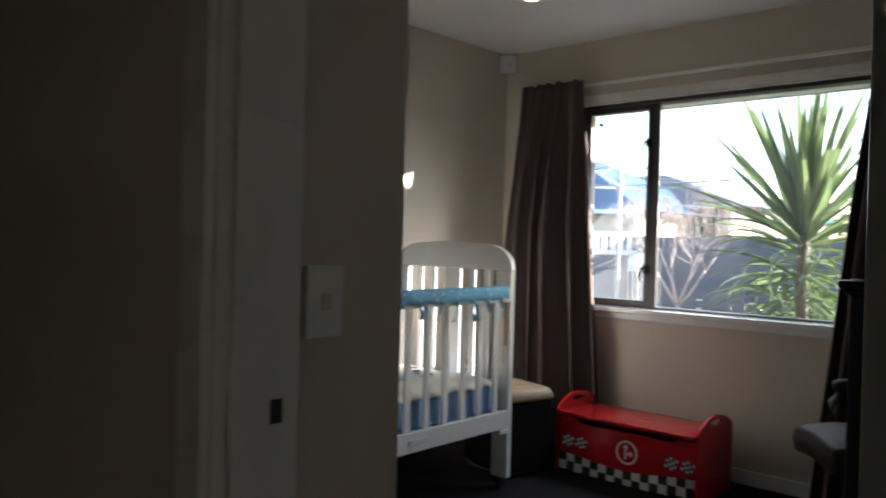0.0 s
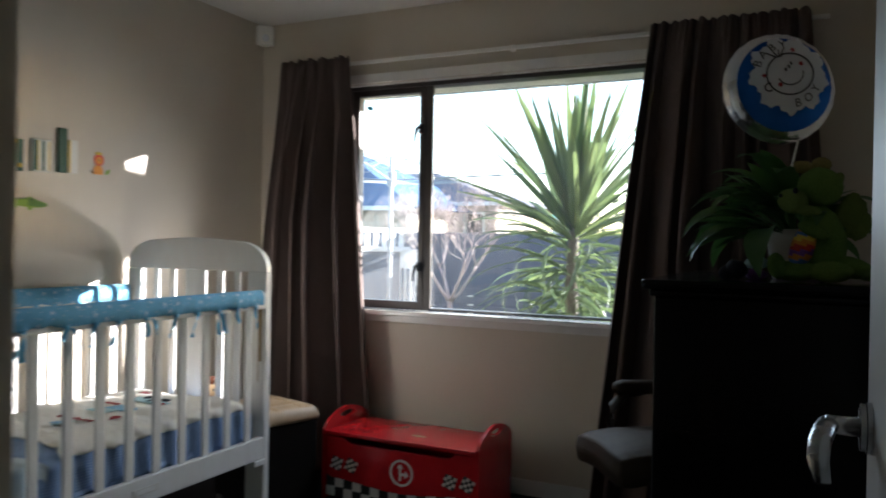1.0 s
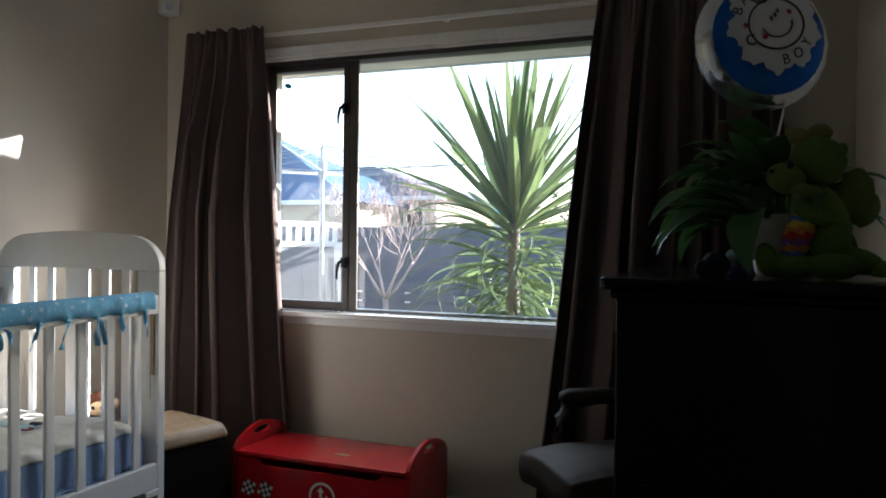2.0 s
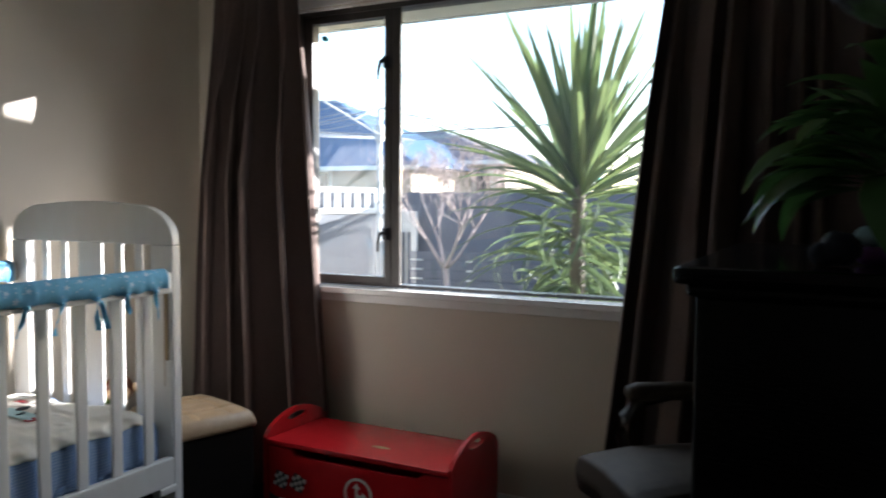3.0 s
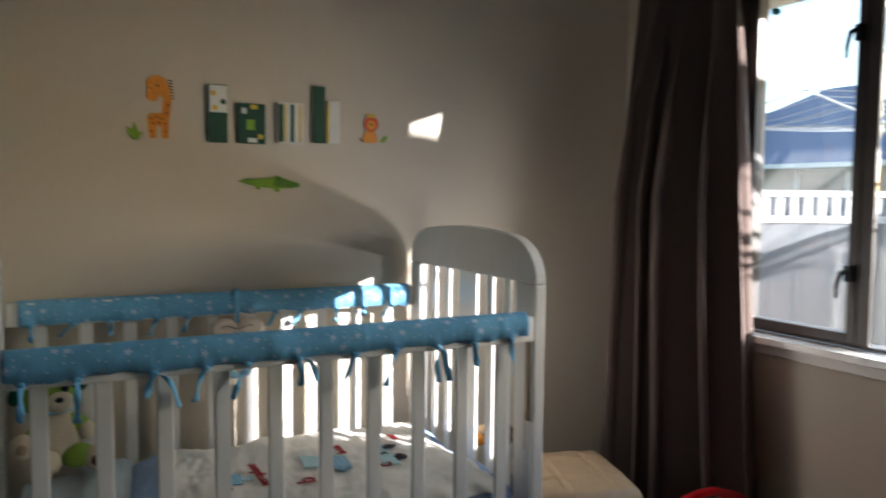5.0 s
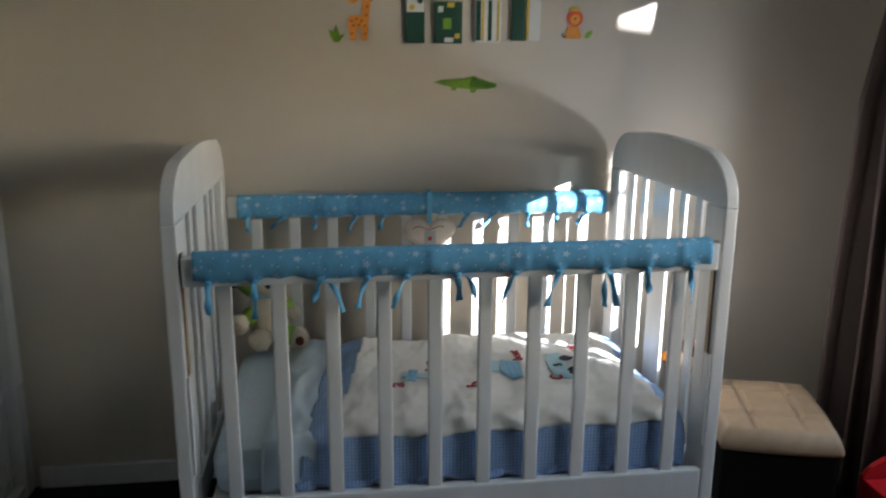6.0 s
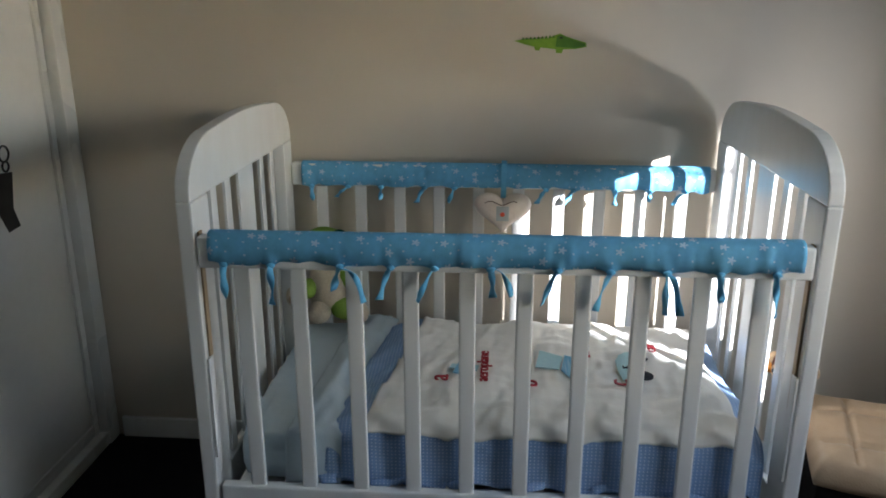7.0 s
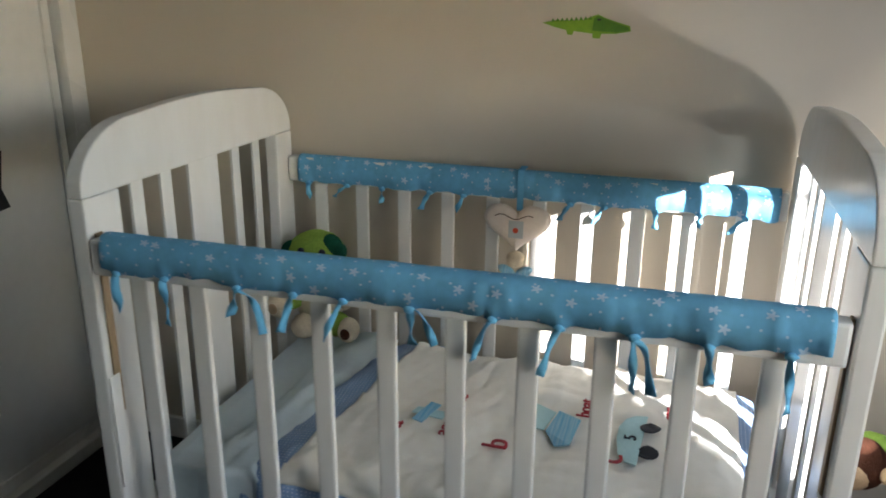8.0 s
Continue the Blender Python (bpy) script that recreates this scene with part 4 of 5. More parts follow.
def box_side(x):
    """An end board with a curved top and a hand hole."""
    yc, w = (TY0 + TY1) / 2, (TY1 - TY0) / 2
    out = [(yc - w, 0.0), (yc - w, 0.325)]
    out += [(yc - w + 2 * w * (0.06 + 0.88 * k / 12), 0.33 + 0.072 * math.sin(math.pi * (0.06 + 0.88 * k / 12)) ** 0.7) for k in range(13)]
    out += [(yc + w, 0.325), (yc + w, 0.0)]
    hole = [(yc + 0.062 * math.cos(a * math.pi / 8), 0.368 + 0.014 * math.sin(a * math.pi / 8)) for a in range(16)]
    bm = bmesh.new()
    t = 0.016
    sides = []
    for xx in (x, x + t):
        vo = [bm.verts.new((xx, *p)) for p in out]
        vh = [bm.verts.new((xx, *p)) for p in hole]
        es = [bm.edges.new((vs[k], vs[(k + 1) % len(vs)])) for vs in (vo, vh) for k in range(len(vs))]
        bmesh.ops.triangle_fill(bm, edges=es, use_beauty=True)
        sides.append((vo, vh))
    for a, b in zip(*sides):
        for k in range(len(a)):
            j = (k + 1) % len(a)
            bm.faces.new((a[k], a[j], b[j], b[k]))
    return part("end_board", bm, RED, tbx)


box_side(TX0)
box_side(TX1 - 0.016)
FA, FB = TX0 + 0.017, TX1 - 0.017
n = 24
bm = prism([(FA, TY0 + 0.012, 0.105 + 0.02 * math.sin(0.4)), *[(FA + (FB - FA) * k / n, TY0 + 0.012, 0.10 - 0.03 * math.sin(math.pi * k / n) ** 2 + 0.012 * (k / n)) for k in range(1, n)], (FB, TY0 + 0.012, 0.112), (FB, TY0 + 0.012, 0.292), (FB - 0.10, TY0 + 0.012, 0.292), (FB - 0.13, TY0 + 0.012, 0.268), (FA + 0.13, TY0 + 0.012, 0.268), (FA + 0.10, TY0 + 0.012, 0.292), (FA, TY0 + 0.012, 0.292)], (0, 0.014, 0), 0.0015)
fp = part("front_panel", bm, RED, tbx)
part("back_panel", boxes((FA, FB, TY1 - 0.022, TY1 - 0.006, 0.06, 0.305)), RED, tbx)
part("bottom_panel", boxes((FA, FB, TY0 + 0.03, TY1 - 0.024, 0.06, 0.075)), RED, tbx)
lid = part("lid", boxes((FA + 0.001, FB - 0.001, TY0 - 0.004, TY1 - 0.03, 0.302, 0.320), bevel=0.004), RED, tbx)
part("scuff", prism(disc_pts((-1.64, 3.69, 0.3205), 0.04, 14, "z", ry=0.012), (0, 0, 0.0006)), mat("worn_sticker", (0.25, 0.16, 0.06), 0.7, (0.35, 0.05, 0.03), 60), lid)
# chequered skirt
cols, size = 16, (FB - FA) / 16
for i in range(cols):
    for r in range(2):
        u = (i + 0.5) / cols
        zt = 0.105 - 0.03 * math.sin(math.pi * u) ** 2 + 0.012 * u - r * 0.046
        part("check", boxes((FA + i * size + 0.0002, FA + (i + 1) * size - 0.0002, TY0 + 0.013, TY0 + 0.0245, max(0.006, zt - 0.0458), zt + (0.008 if r == 0 else 0))), (BLACKPT, WHITEPT)[(i + r) % 2], tbx)
# chequered flags
for cx, lean in ((-2.02, 16), (-1.94, 24), (-1.43, 16), (-1.345, 24)):
    bk, wt = bmesh.new(), bmesh.new()
    m = pose(cx, TY0 + 0.0115, 0.168, 0, lean, 0)
    for i in range(4):
        for j in range(4):
            tgt = bk if (i + j) % 2 else wt
            vs = bmesh.ops.create_cube(tgt, size=1.0)["verts"]
            bmesh.ops.transform(tgt, matrix=m @ pose((i - 1.5) * 0.0145, 0, (j - 1.5) * 0.0145, 0, 0, 0) @ Matrix.Diagonal((0.0145, 0.002, 0.0145, 1)), verts=vs)
    flag = part("flag", bk, BLACKPT, fp, "small printed chequered flag")
    flag.name = "flag"
    flag["label"] = "small printed black and white chequered flag"
    part("flag_checks", wt, WHITEPT, tbx)
# round road sign with an arrow
bm = bmesh.new()
c = (-1.672, TY0 + 0.0118, 0.172)
ro, ri = [bm.verts.new(p) for p in disc_pts(c, 0.060, 36, "y")], [bm.verts.new(p) for p in disc_pts(c, 0.050, 36, "y")]
for k in range(36):
    bm.faces.new((ro[k], ro[(k + 1) % 36], ri[(k + 1) % 36], ri[k]))
sg = part("road_sign", bm, WHITEPT, fp, "printed white ring with a forked arrow")
sg.modifiers.new("print", "SOLIDIFY").thickness = 0.001
cx, cz, cy = c[0], c[2], c[1]
bm = prism([(cx - 0.012, cy, cz - 0.036), (cx - 0.001, cy, cz - 0.036), (cx - 0.001, cy, cz - 0.012), (cx + 0.017, cy, cz - 0.012), (cx + 0.017, cy, cz - 0.024), (cx + 0.038, cy, cz - 0.006), (cx + 0.017, cy, cz + 0.012), (cx + 0.017, cy, cz + 0.0), (cx - 0.001, cy, cz + 0.0), (cx - 0.001, cy, cz + 0.02), (cx + 0.010, cy, cz + 0.02), (cx - 0.0065, cy, cz + 0.041), (cx - 0.023, cy, cz + 0.02), (cx - 0.012, cy, cz + 0.02)], (0, 0.0006, 0))
part("arrow", bm, WHITEPT, tbx)
tbx.matrix_basis = Matrix.Translation((TX0, TY0, 0)) @ pose(0, 0, 0, 0, 0, -0.8) @ Matrix.Translation((-TX0, -TY0, 0)) @ tbx.matrix_basis

# ---- dresser and what stands on it ----
dr = thing("dresser", (-0.1, 2.75, 0), "dark espresso wooden chest of drawers with a moulded top", "dresser")
part("body", boxes((-0.336, 0.20, 2.332, 3.02, 0.06, 1.094), bevel=0.004), ESPRESSO, dr)
part("plinth", boxes((-0.326, 0.20, 2.342, 3.01, 0.0, 0.0595), bevel=0.003), ESPRESSO, dr)
part("moulding", boxes((-0.346, 0.202, 2.318, 3.035, 1.0945, 1.110), bevel=0.006), ESPRESSO, dr)
part("top", boxes((-0.362, 0.204, 2.304, 3.05, 1.1105, 1.134), bevel=0.009), ESPRESSO, dr)

# the things on the top, set out in their own metres and then laid on it
ON_TOP = Matrix.Translation((-0.064, 0.727, 1.134)) @ pose(0, 0, 0, 0, 0, 3.1) @ Matrix.Scale(0.86, 4) @ Matrix.Translation((0.135, -0.457, -1.052))
pl = thing("pot_plant", (0.0, 2.62, 1.052), "drooping broad-leaved green house plant in a cream pot", "house plant")
bm = bmesh.new()
rows = [[bm.verts.new(p) for p in disc_pts((0.0, 2.62, z), r, 28, "z")] for z, r in ((1.0525, 0.058), (1.06, 0.062), (1.15, 0.075), (1.152, 0.082), (1.19, 0.085), (1.192, 0.078), (1.165, 0.074))]
for a, b in zip(rows, rows[1:]):
    for k in range(28):
        bm.faces.new((a[k], a[(k + 1) % 28], b[(k + 1) % 28], b[k]))
bm.faces.new(rows[0])
part("pot", bm, POT, pl, smooth=True)
part("soil", prism(disc_pts((0.0, 2.62, 1.163), 0.0735, 20, "z"), (0, 0, 0.006)), SOIL, pl)


def leaf_mesh(name, length, width, droop, material, fold=0.25, nseg=9, stem=0.0):
    """A blade along +x that arches and droops, folded along its midrib."""
    bm = bmesh.new()
    rows = []
    x, z, a = 0.0, 0.0, 0.0
    for k in range(nseg + 1):
        u = k / nseg
        w = width * (0.10 if u < stem else math.sin(math.pi * min(1, (u - stem) / (1 - stem)) ** 0.75) ** 0.85 + 0.02)
        rows.append((bm.verts.new((x - w * fold * math.sin(a), w, z + w * fold)), bm.verts.new((x, 0, z)), bm.verts.new((x - w * fold * math.sin(a), -w, z + w * fold))))
        a -= droop / nseg * (0.3 + 1.4 * u)
        x += length / nseg * math.cos(a)
        z += length / nseg * math.sin(a)
    for p, q2 in zip(rows, rows[1:]):
        bm.faces.new((p[0], p[1], q2[1], q2[0]))
        bm.faces.new((p[1], p[2], q2[2], q2[1]))
    return finish(name, bm, material, True)


rnd = random.Random(21)
house_leaves = [leaf_mesh("leaf", 0.26 + 0.035 * k, 0.028 + 0.003 * k, 0.6 + 0.42 * k, LEAF, 0.22, 12, 0.40) for k in range(4)]
for k in range(105):
    az = rnd.uniform(0, 360)
    if rnd.random() < 0.55:
        az = rnd.uniform(120, 250)
    s = rnd.uniform(0.7, 1.05) * (1 if 110 < az < 260 else 0.72)
    piece("leaf", rnd.choice(house_leaves), pose(0.02 * math.cos(radians(az)), 2.62 + 0.02 * math.sin(radians(az)), 1.168, rnd.uniform(-20, 20), -rnd.uniform(8, 86), az) @ Matrix.Scale(s, 4), pl)

bl = thing("balloon", (-0.05, 2.62, 1.39), "round blue and silver foil balloon with printed lettering", "balloon")
BAL = look((-0.055, 2.66, 1.60), (-0.435, 3.51, 1.50)) @ pose(0, 0, 0, 0, 0, 20)
R = 0.162


def foil(f0, f1, nr=12, na=64, front=True):
    """A ring of the foil lens between two radii, puckered near its seam."""
    bm = bmesh.new()
    rows = []
    for i in range(nr + 1):
        r = f0 + (f1 - f0) * i / nr
        row = []
        for k in range(na):
            a = 2 * math.pi * k / na
            wob = 0.004 * math.sin(a * 26 + 1.3 * math.sin(a * 5)) * max(0, r - 0.72) / 0.28
            d = 0.40 * math.sqrt(max(0, 1 - r ** 2.6)) * R + wob
            row.append(bm.verts.new(BAL @ Vector((R * r * math.cos(a), R * r * math.sin(a), d if front else -d))))
        rows.append(row)
    for a, b in zip(rows, rows[1:]):
        for k in range(na):
            bm.faces.new((a[k], a[(k + 1) % na], b[(k + 1) % na], b[k]))
    return bm


bm = foil(0.0, 1.0, 14, 64, False)
part("back_skin", bm, FOIL, bl, "silver foil back", True)
part("rim_skin", foil(0.84, 1.0, 6), FOIL, bl, smooth=True)
part("front_skin", foil(0.0, 0.845, 12), FOILBLUE, bl, "blue foil front", True)


def on_balloon(x, y, up):
    r = min(1, math.hypot(x, y))
    return Vector((R * x, R * y, 0.40 * math.sqrt(max(0, 1 - r ** 2.6)) * R + up))


bm = bmesh.new()
cen = bm.verts.new(BAL @ on_balloon(0.08, 0.13, 0.003))
prev = None
rows = []
for i in range(1, 7):
    row = []
    for k in range(72):
        a = 2 * math.pi * k / 72
        rr = (0.68 + 0.05 * math.sin(a * 9) + 0.03 * math.sin(a * 23 + 1)) * i / 6
        row.append(bm.verts.new(BAL @ on_balloon(0.08 + rr * math.cos(a) * 0.98, 0.13 + rr * math.sin(a), 0.003)))
    rows.append(row)
for k in range(72):
    bm.faces.new((cen, rows[0][k], rows[0][(k + 1) % 72]))
for a, b in zip(rows, rows[1:]):
    for k in range(72):
        bm.faces.new((a[k], a[(k + 1) % 72], b[(k + 1) % 72], b[k]))
part("white_print", bm, FOILWHITE, bl, "white printed cloud shape", True)


def balloon_line(name, pts, r, material):
    part(name, tube(bmesh.new(), [BAL @ on_balloon(x, y, 0.005) for x, y in pts], r, 5), material, bl)


balloon_line("printed_ring", [(0.08 + 0.42 * math.cos(a * 0.157), 0.13 + 0.37 * math.sin(a * 0.157)) for a in range(41)], 0.0022, BLACKPT)
balloon_line("printed_arc", [(0.08 + 0.23 * math.cos(radians(a)), 0.13 + 0.20 * math.sin(radians(a))) for a in range(185, 360, 12)], 0.0018, BLACKPT)
for x, y, r in ((0.03, 0.22, 0.03), (0.10, 0.255, 0.03), (0.16, 0.30, 0.026)):
    balloon_line("printed_dot", [(x, y - r), (x, y), (x, y + r)], 0.0026, BLACKPT)
for x, y in ((-0.16, 0.0), (0.33, 0.24)):
    bm = bmesh.new()
    bm.faces.new([bm.verts.new(BAL @ on_balloon(x + 0.04 * math.cos(a * 0.5236), y + 0.04 * math.sin(a * 0.5236), 0.0045)) for a in range(12)])
    part("printed_cheek", bm, REDTH, bl)
balloon_line("printed_ear", [(-0.36 + 0.07 * math.cos(radians(a)), 0.02 + 0.07 * math.sin(radians(a))) for a in range(40, 320, 20)], 0.0022, BLACKPT)
for dx in (-0.10, -0.03, 0.04, 0.11):
    balloon_line("printed_hair", [(0.0 + dx * 0.4, 0.47), (0.0 + dx * 0.9, 0.54), (0.0 + dx * 1.5, 0.60)], 0.002, BLACKPT)
for txt, a0, step, rad in (("BABY", 140, -21, 0.56), ("BOY", -94, 24, 0.52)):
    for k, chx in enumerate(txt):
        a = a0 + step * k
        x, y = 0.06 + rad * math.cos(radians(a)), 0.12 + rad * math.sin(radians(a))
        p = on_balloon(x, y, 0.004)
        lettering("printed_letter", chx, BAL @ Matrix.Translation(p) @ pose(0, 0, 0, -y * 26, x * 26, (a - 90) if step < 0 else (a + 90)), 0.034, BLACKPT, bl, 0.0005)
for x, y in ((-0.36, 0.24), (0.30, 0.52)):
    star = [BAL @ on_balloon(x + (0.06 if k % 2 == 0 else 0.026) * math.sin(math.pi * k / 5), y + (0.06 if k % 2 == 0 else 0.026) * math.cos(math.pi * k / 5), 0.005) for k in range(10)]
    bm = bmesh.new()
    bm.faces.new([bm.verts.new(p) for p in star])
    part("printed_star", bm, REDTH, bl)
part("stick", tube(bmesh.new(), [BAL @ Vector((0, -R, -0.004)), (-0.03, 2.64, 1.30), (-0.01, 2.625, 1.17)], [0.003, 0.003, 0.003], 6), PLASTIC, bl)

DG = [
    ((0.06, 2.47, 1.155), (0.055, 0.062, 0.10), (0, -10, 0), 0, 18, 0.08), ((0.012, 2.432, 1.145), (0.030, 0.036, 0.066), (0, 18, 0), 4, 36),
    ((0.05, 2.46, 1.300), (0.056, 0.052, 0.052), (0, 0, 0), 0, 16, 0.06), ((-0.015, 2.43, 1.262), (0.040, 0.038, 0.032), (0, 20, 0), 1, 14, 0.06), ((-0.045, 2.405, 1.275), (0.005, 0.005, 0.005), (0, 0, 0), 2, 8), ((-0.01, 2.398, 1.287), (0.007, 0.006, 0.008), (0, 0, 0), 2, 8),
    ((0.02, 2.415, 1.236), (0.034, 0.020, 0.014), (0, 10, 0), 1, 12), ((0.035, 2.405, 1.185), (0.042, 0.018, 0.018), (0, 25, 0), 0, 12),
    ((-0.05, 2.42, 1.092), (0.024, 0.026, 0.036), (0, -15, 0), 0, 12, 0.1), ((-0.005, 2.43, 1.080), (0.060, 0.034, 0.027), (0, 0, 0), 0, 12), ((0.075, 2.42, 1.080), (0.055, 0.036, 0.028), (0, 0, 0), 0, 12),
    ((0.125, 2.48, 1.092), (0.06, 0.036, 0.028), (0, 14, 0), 0, 12), ((0.185, 2.47, 1.076), (0.045, 0.024, 0.018), (0, -6, 0), 0, 12),
    ((0.125, 2.50, 1.228), (0.042, 0.018, 0.058), (0, 20, 20), 1, 14, 0.25), ((0.15, 2.51, 1.20), (0.026, 0.016, 0.040), (0, 30, 20), 1, 12, 0.25),
    ((0.015, 2.46, 1.350), (0.034, 0.018, 0.016), (0, 15, 0), 3, 10, 0.6), ((0.05, 2.465, 1.358), (0.03, 0.018, 0.018), (0, -15, 0), 3, 10, 0.6), ((0.09, 2.475, 1.315), (0.016, 0.012, 0.026), (0, 25, 0), 1, 10)]
STRAW = mat("straw_plush", (0.30, 0.24, 0.06), 0.95, (0.18, 0.16, 0.05), 160, bump=0.9, bump_scale=300)
DG_NAMES = ("body", "belly", "head", "muzzle", "nostril", "eye", "jaw", "arm", "foot", "leg", "leg", "tail", "tail_tip", "wing", "wing_tip", "crest", "crest", "ear")
DG_CLOTH = (GREENF, OLIVEF, NAVY, STRAW, STRIPES[0])
dg = thing("plush_dragon", (0.05, 2.46, 1.052), "large green plush dragon with a rainbow striped belly", "soft toy")
for nm, (at, size, turn, cloth, *rest) in zip(DG_NAMES, DG):
    bm = bmesh.new()
    blob(bm, at, size, turn, 0, *rest)
    ob = part(nm, bm, DG_CLOTH[cloth], dg, "rainbow striped belly patch" if nm == "belly" else "")
    if nm == "belly":
        for m in STRIPES[1:]:
            ob.data.materials.append(m)
        for f in ob.data.polygons:
            f.material_index = (0, 1, 2, 3, 1, 4)[int((f.center.z - 1.06) / 0.0125) % 6]
soft_toy("dark_trinket", [((-0.15, 2.42, 1.08), (0.03, 0.028, 0.028), (0, 0, 0), 0, 12, 0.3), ((-0.175, 2.42, 1.07), (0.02, 0.02, 0.02), (0, 0, 0), 0, 10), ((-0.135, 2.43, 1.075), (0.012, 0.012, 0.012), (0, 0, 0), 1, 8)], [NAVY, REDCARD], "small dark trinket on the dresser top", "ornament")
soft_toy("bright_trinket", [((-0.10, 2.47, 1.098), (0.03, 0.022, 0.018), (0, 0, 0), 0, 12, 0.2), ((-0.10, 2.47, 1.067), (0.028, 0.022, 0.016), (0, 0, 0), 1, 12)], [MINT, STRIPES[4]], "small pale blue and purple trinket on the dresser", "ornament")

for ob in [o for o in scene.collection.all_objects if o.parent is None and o.name in ("pot_plant", "balloon", "plush_dragon", "dark_trinket", "bright_trinket")]:
    ob.matrix_basis = ON_TOP @ ob.matrix_basis

# ---- recliner chair behind the dresser ----
ch = thing("armchair", (-0.42, 3.60, 0), "grey-brown leather recliner chair with dark bentwood arms", "armchair")
bm = boxes((-0.88, -0.30, 3.37, 3.83, 0.245, 0.385), bevel=0.062)
bmesh.ops.subdivide_edges(bm, edges=bm.edges[:], cuts=3, use_grid_fill=True)
for v in bm.verts:
    v.co.z += 0.02 * math.cos((v.co.y - 3.6) * 7) - 0.10 * max(0, -0.72 - v.co.x) + 0.006 * noise.noise(v.co * 9)
part("seat", bm, LEATHER, ch, smooth=True)
bm = boxes((-0.39, -0.28, 3.38, 3.82, 0.36, 0.88), bevel=0.05)
for v in bm.verts:
    v.co.x += (v.co.z - 0.36) * 0.16
part("backrest", bm, LEATHER, ch, smooth=True)
for y in (3.33, 3.87):
    part("armrest", tube(bmesh.new(), [(-0.665, y, 0.535), (-0.655, y, 0.54), (-0.625, y, 0.545), (-0.45, y, 0.54), (-0.25, y, 0.53)], [0.015, 0.032, 0.038, 0.038, 0.034], 14, 0.85), LEATHER, ch, smooth=True)
    part("arm_frame", tube(bmesh.new(), [(-0.50, y, 0.53), (-0.61, y, 0.515), (-0.67, y, 0.46), (-0.68, y, 0.40), (-0.65, y, 0.31), (-0.55, y, 0.26), (-0.35, y, 0.25)], 0.017, 10, 1.3), DARKWOOD, ch, smooth=True)
part("pedestal", tube(bmesh.new(), [(-0.50, 3.6, -0.11), (-0.50, 3.6, 0.27)], 0.04, 16), DARKWOOD, ch)
part("ring_base", tube(bmesh.new(), [(-0.50 + 0.27 * math.cos(a * 0.19635), 3.6 + 0.27 * math.sin(a * 0.19635), -0.144) for a in range(33)], 0.022, 10), DARKWOOD, ch, smooth=True)
part("base_arm", boxes((-0.76, -0.24, 3.575, 3.625, -0.137, -0.112), (-0.525, -0.475, 3.34, 3.574, -0.137, -0.112), (-0.525, -0.475, 3.626, 3.86, -0.137, -0.112), bevel=0.006), DARKWOOD, ch)

ch.matrix_basis = Matrix.Translation((-0.431, 3.57, 0.15)) @ pose(0, 0, 0, 0, 0, 39) @ Matrix.Scale(0.9, 4) @ Matrix.Translation((0.45, -3.6, 0)) @ ch.matrix_basis

# ---- wall stickers and painted blocks ----
SX = WX + 0.0005


def sticker(name, outline, material, label, thick=0.002, group="stickers on the wall", category="wall sticker", bevel=0.0):
    bm = prism([(SX, y, z) for y, z in outline], (thick, 0, 0), bevel)
    bmesh.ops.triangulate(bm, faces=[f for f in bm.faces if len(f.verts) > 4])
    return solid(name, bm, material, label, category, group=group)


def bar(name, y0, y1, z0, z1, stripes, label):
    """An upright painted block, with patches of other colours on its face."""
    e = thing(name, (WX, (y0 + y1) / 2, z0), label, "wall block", "row of four painted blocks on the wall")
    part("block", boxes((SX, SX + 0.011, y0, y1, z0, z1), bevel=0.002), stripes[0], e)
    for m, (a, b, c, d) in stripes[1:]:
        part("painted_patch", boxes((SX + 0.0112, SX + 0.0122, y0 + (y1 - y0) * a, y0 + (y1 - y0) * b, z0 + (z1 - z0) * c, z0 + (z1 - z0) * d)), m, e)
    return e


spotted = bar("painted_block", 2.395, 2.455, 1.447, 1.628, [GREENCARD, (WHITECARD, (0.05, 0.97, 0.52, 0.985)), ], "dark green block with a white and yellow spotted top")
for k, (y, z) in enumerate(((2.41, 1.60), (2.44, 1.575), (2.415, 1.555))):
    part("painted_spot", prism(disc_pts((SX + 0.0122, y, z), 0.009, 12, "x"), (0.0008, 0, 0)), (YELLOWCARD, GREENCARD, YELLOWCARD)[k], spotted)
bar("painted_block", 2.487, 2.575, 1.447, 1.575, [GREENCARD, (YELLOWCARD, (0.45, 0.7, 0.86, 0.97)), (WHITECARD, (0.12, 0.3, 0.74, 0.88)), (WHITECARD, (0.35, 0.68, 0.03, 0.14)), (YELLOWCARD, (0.72, 0.9, 0.12, 0.24)), (LIMECARD, (0.3, 0.6, 0.34, 0.6))], "dark green block with yellow and white patches")
bar("painted_block", 2.615, 2.70, 1.452, 1.585, [WHITECARD, (GREENCARD, (0.04, 0.22, 0.04, 0.96)), (YELLOWCARD, (0.26, 0.34, 0.04, 0.96)), (GREENCARD, (0.5, 0.64, 0.04, 0.96)), (YELLOWCARD, (0.84, 0.92, 0.04, 0.96))], "white block with green and yellow stripes")
bar("painted_block", 2.735, 2.777, 1.458, 1.645, [GREENCARD], "tall dark green block")
bar("painted_block", 2.781, 2.828, 1.458, 1.60, [WHITECARD, (YELLOWCARD, (0.02, 0.2, 0.02, 0.98))], "white block with a yellow edge")

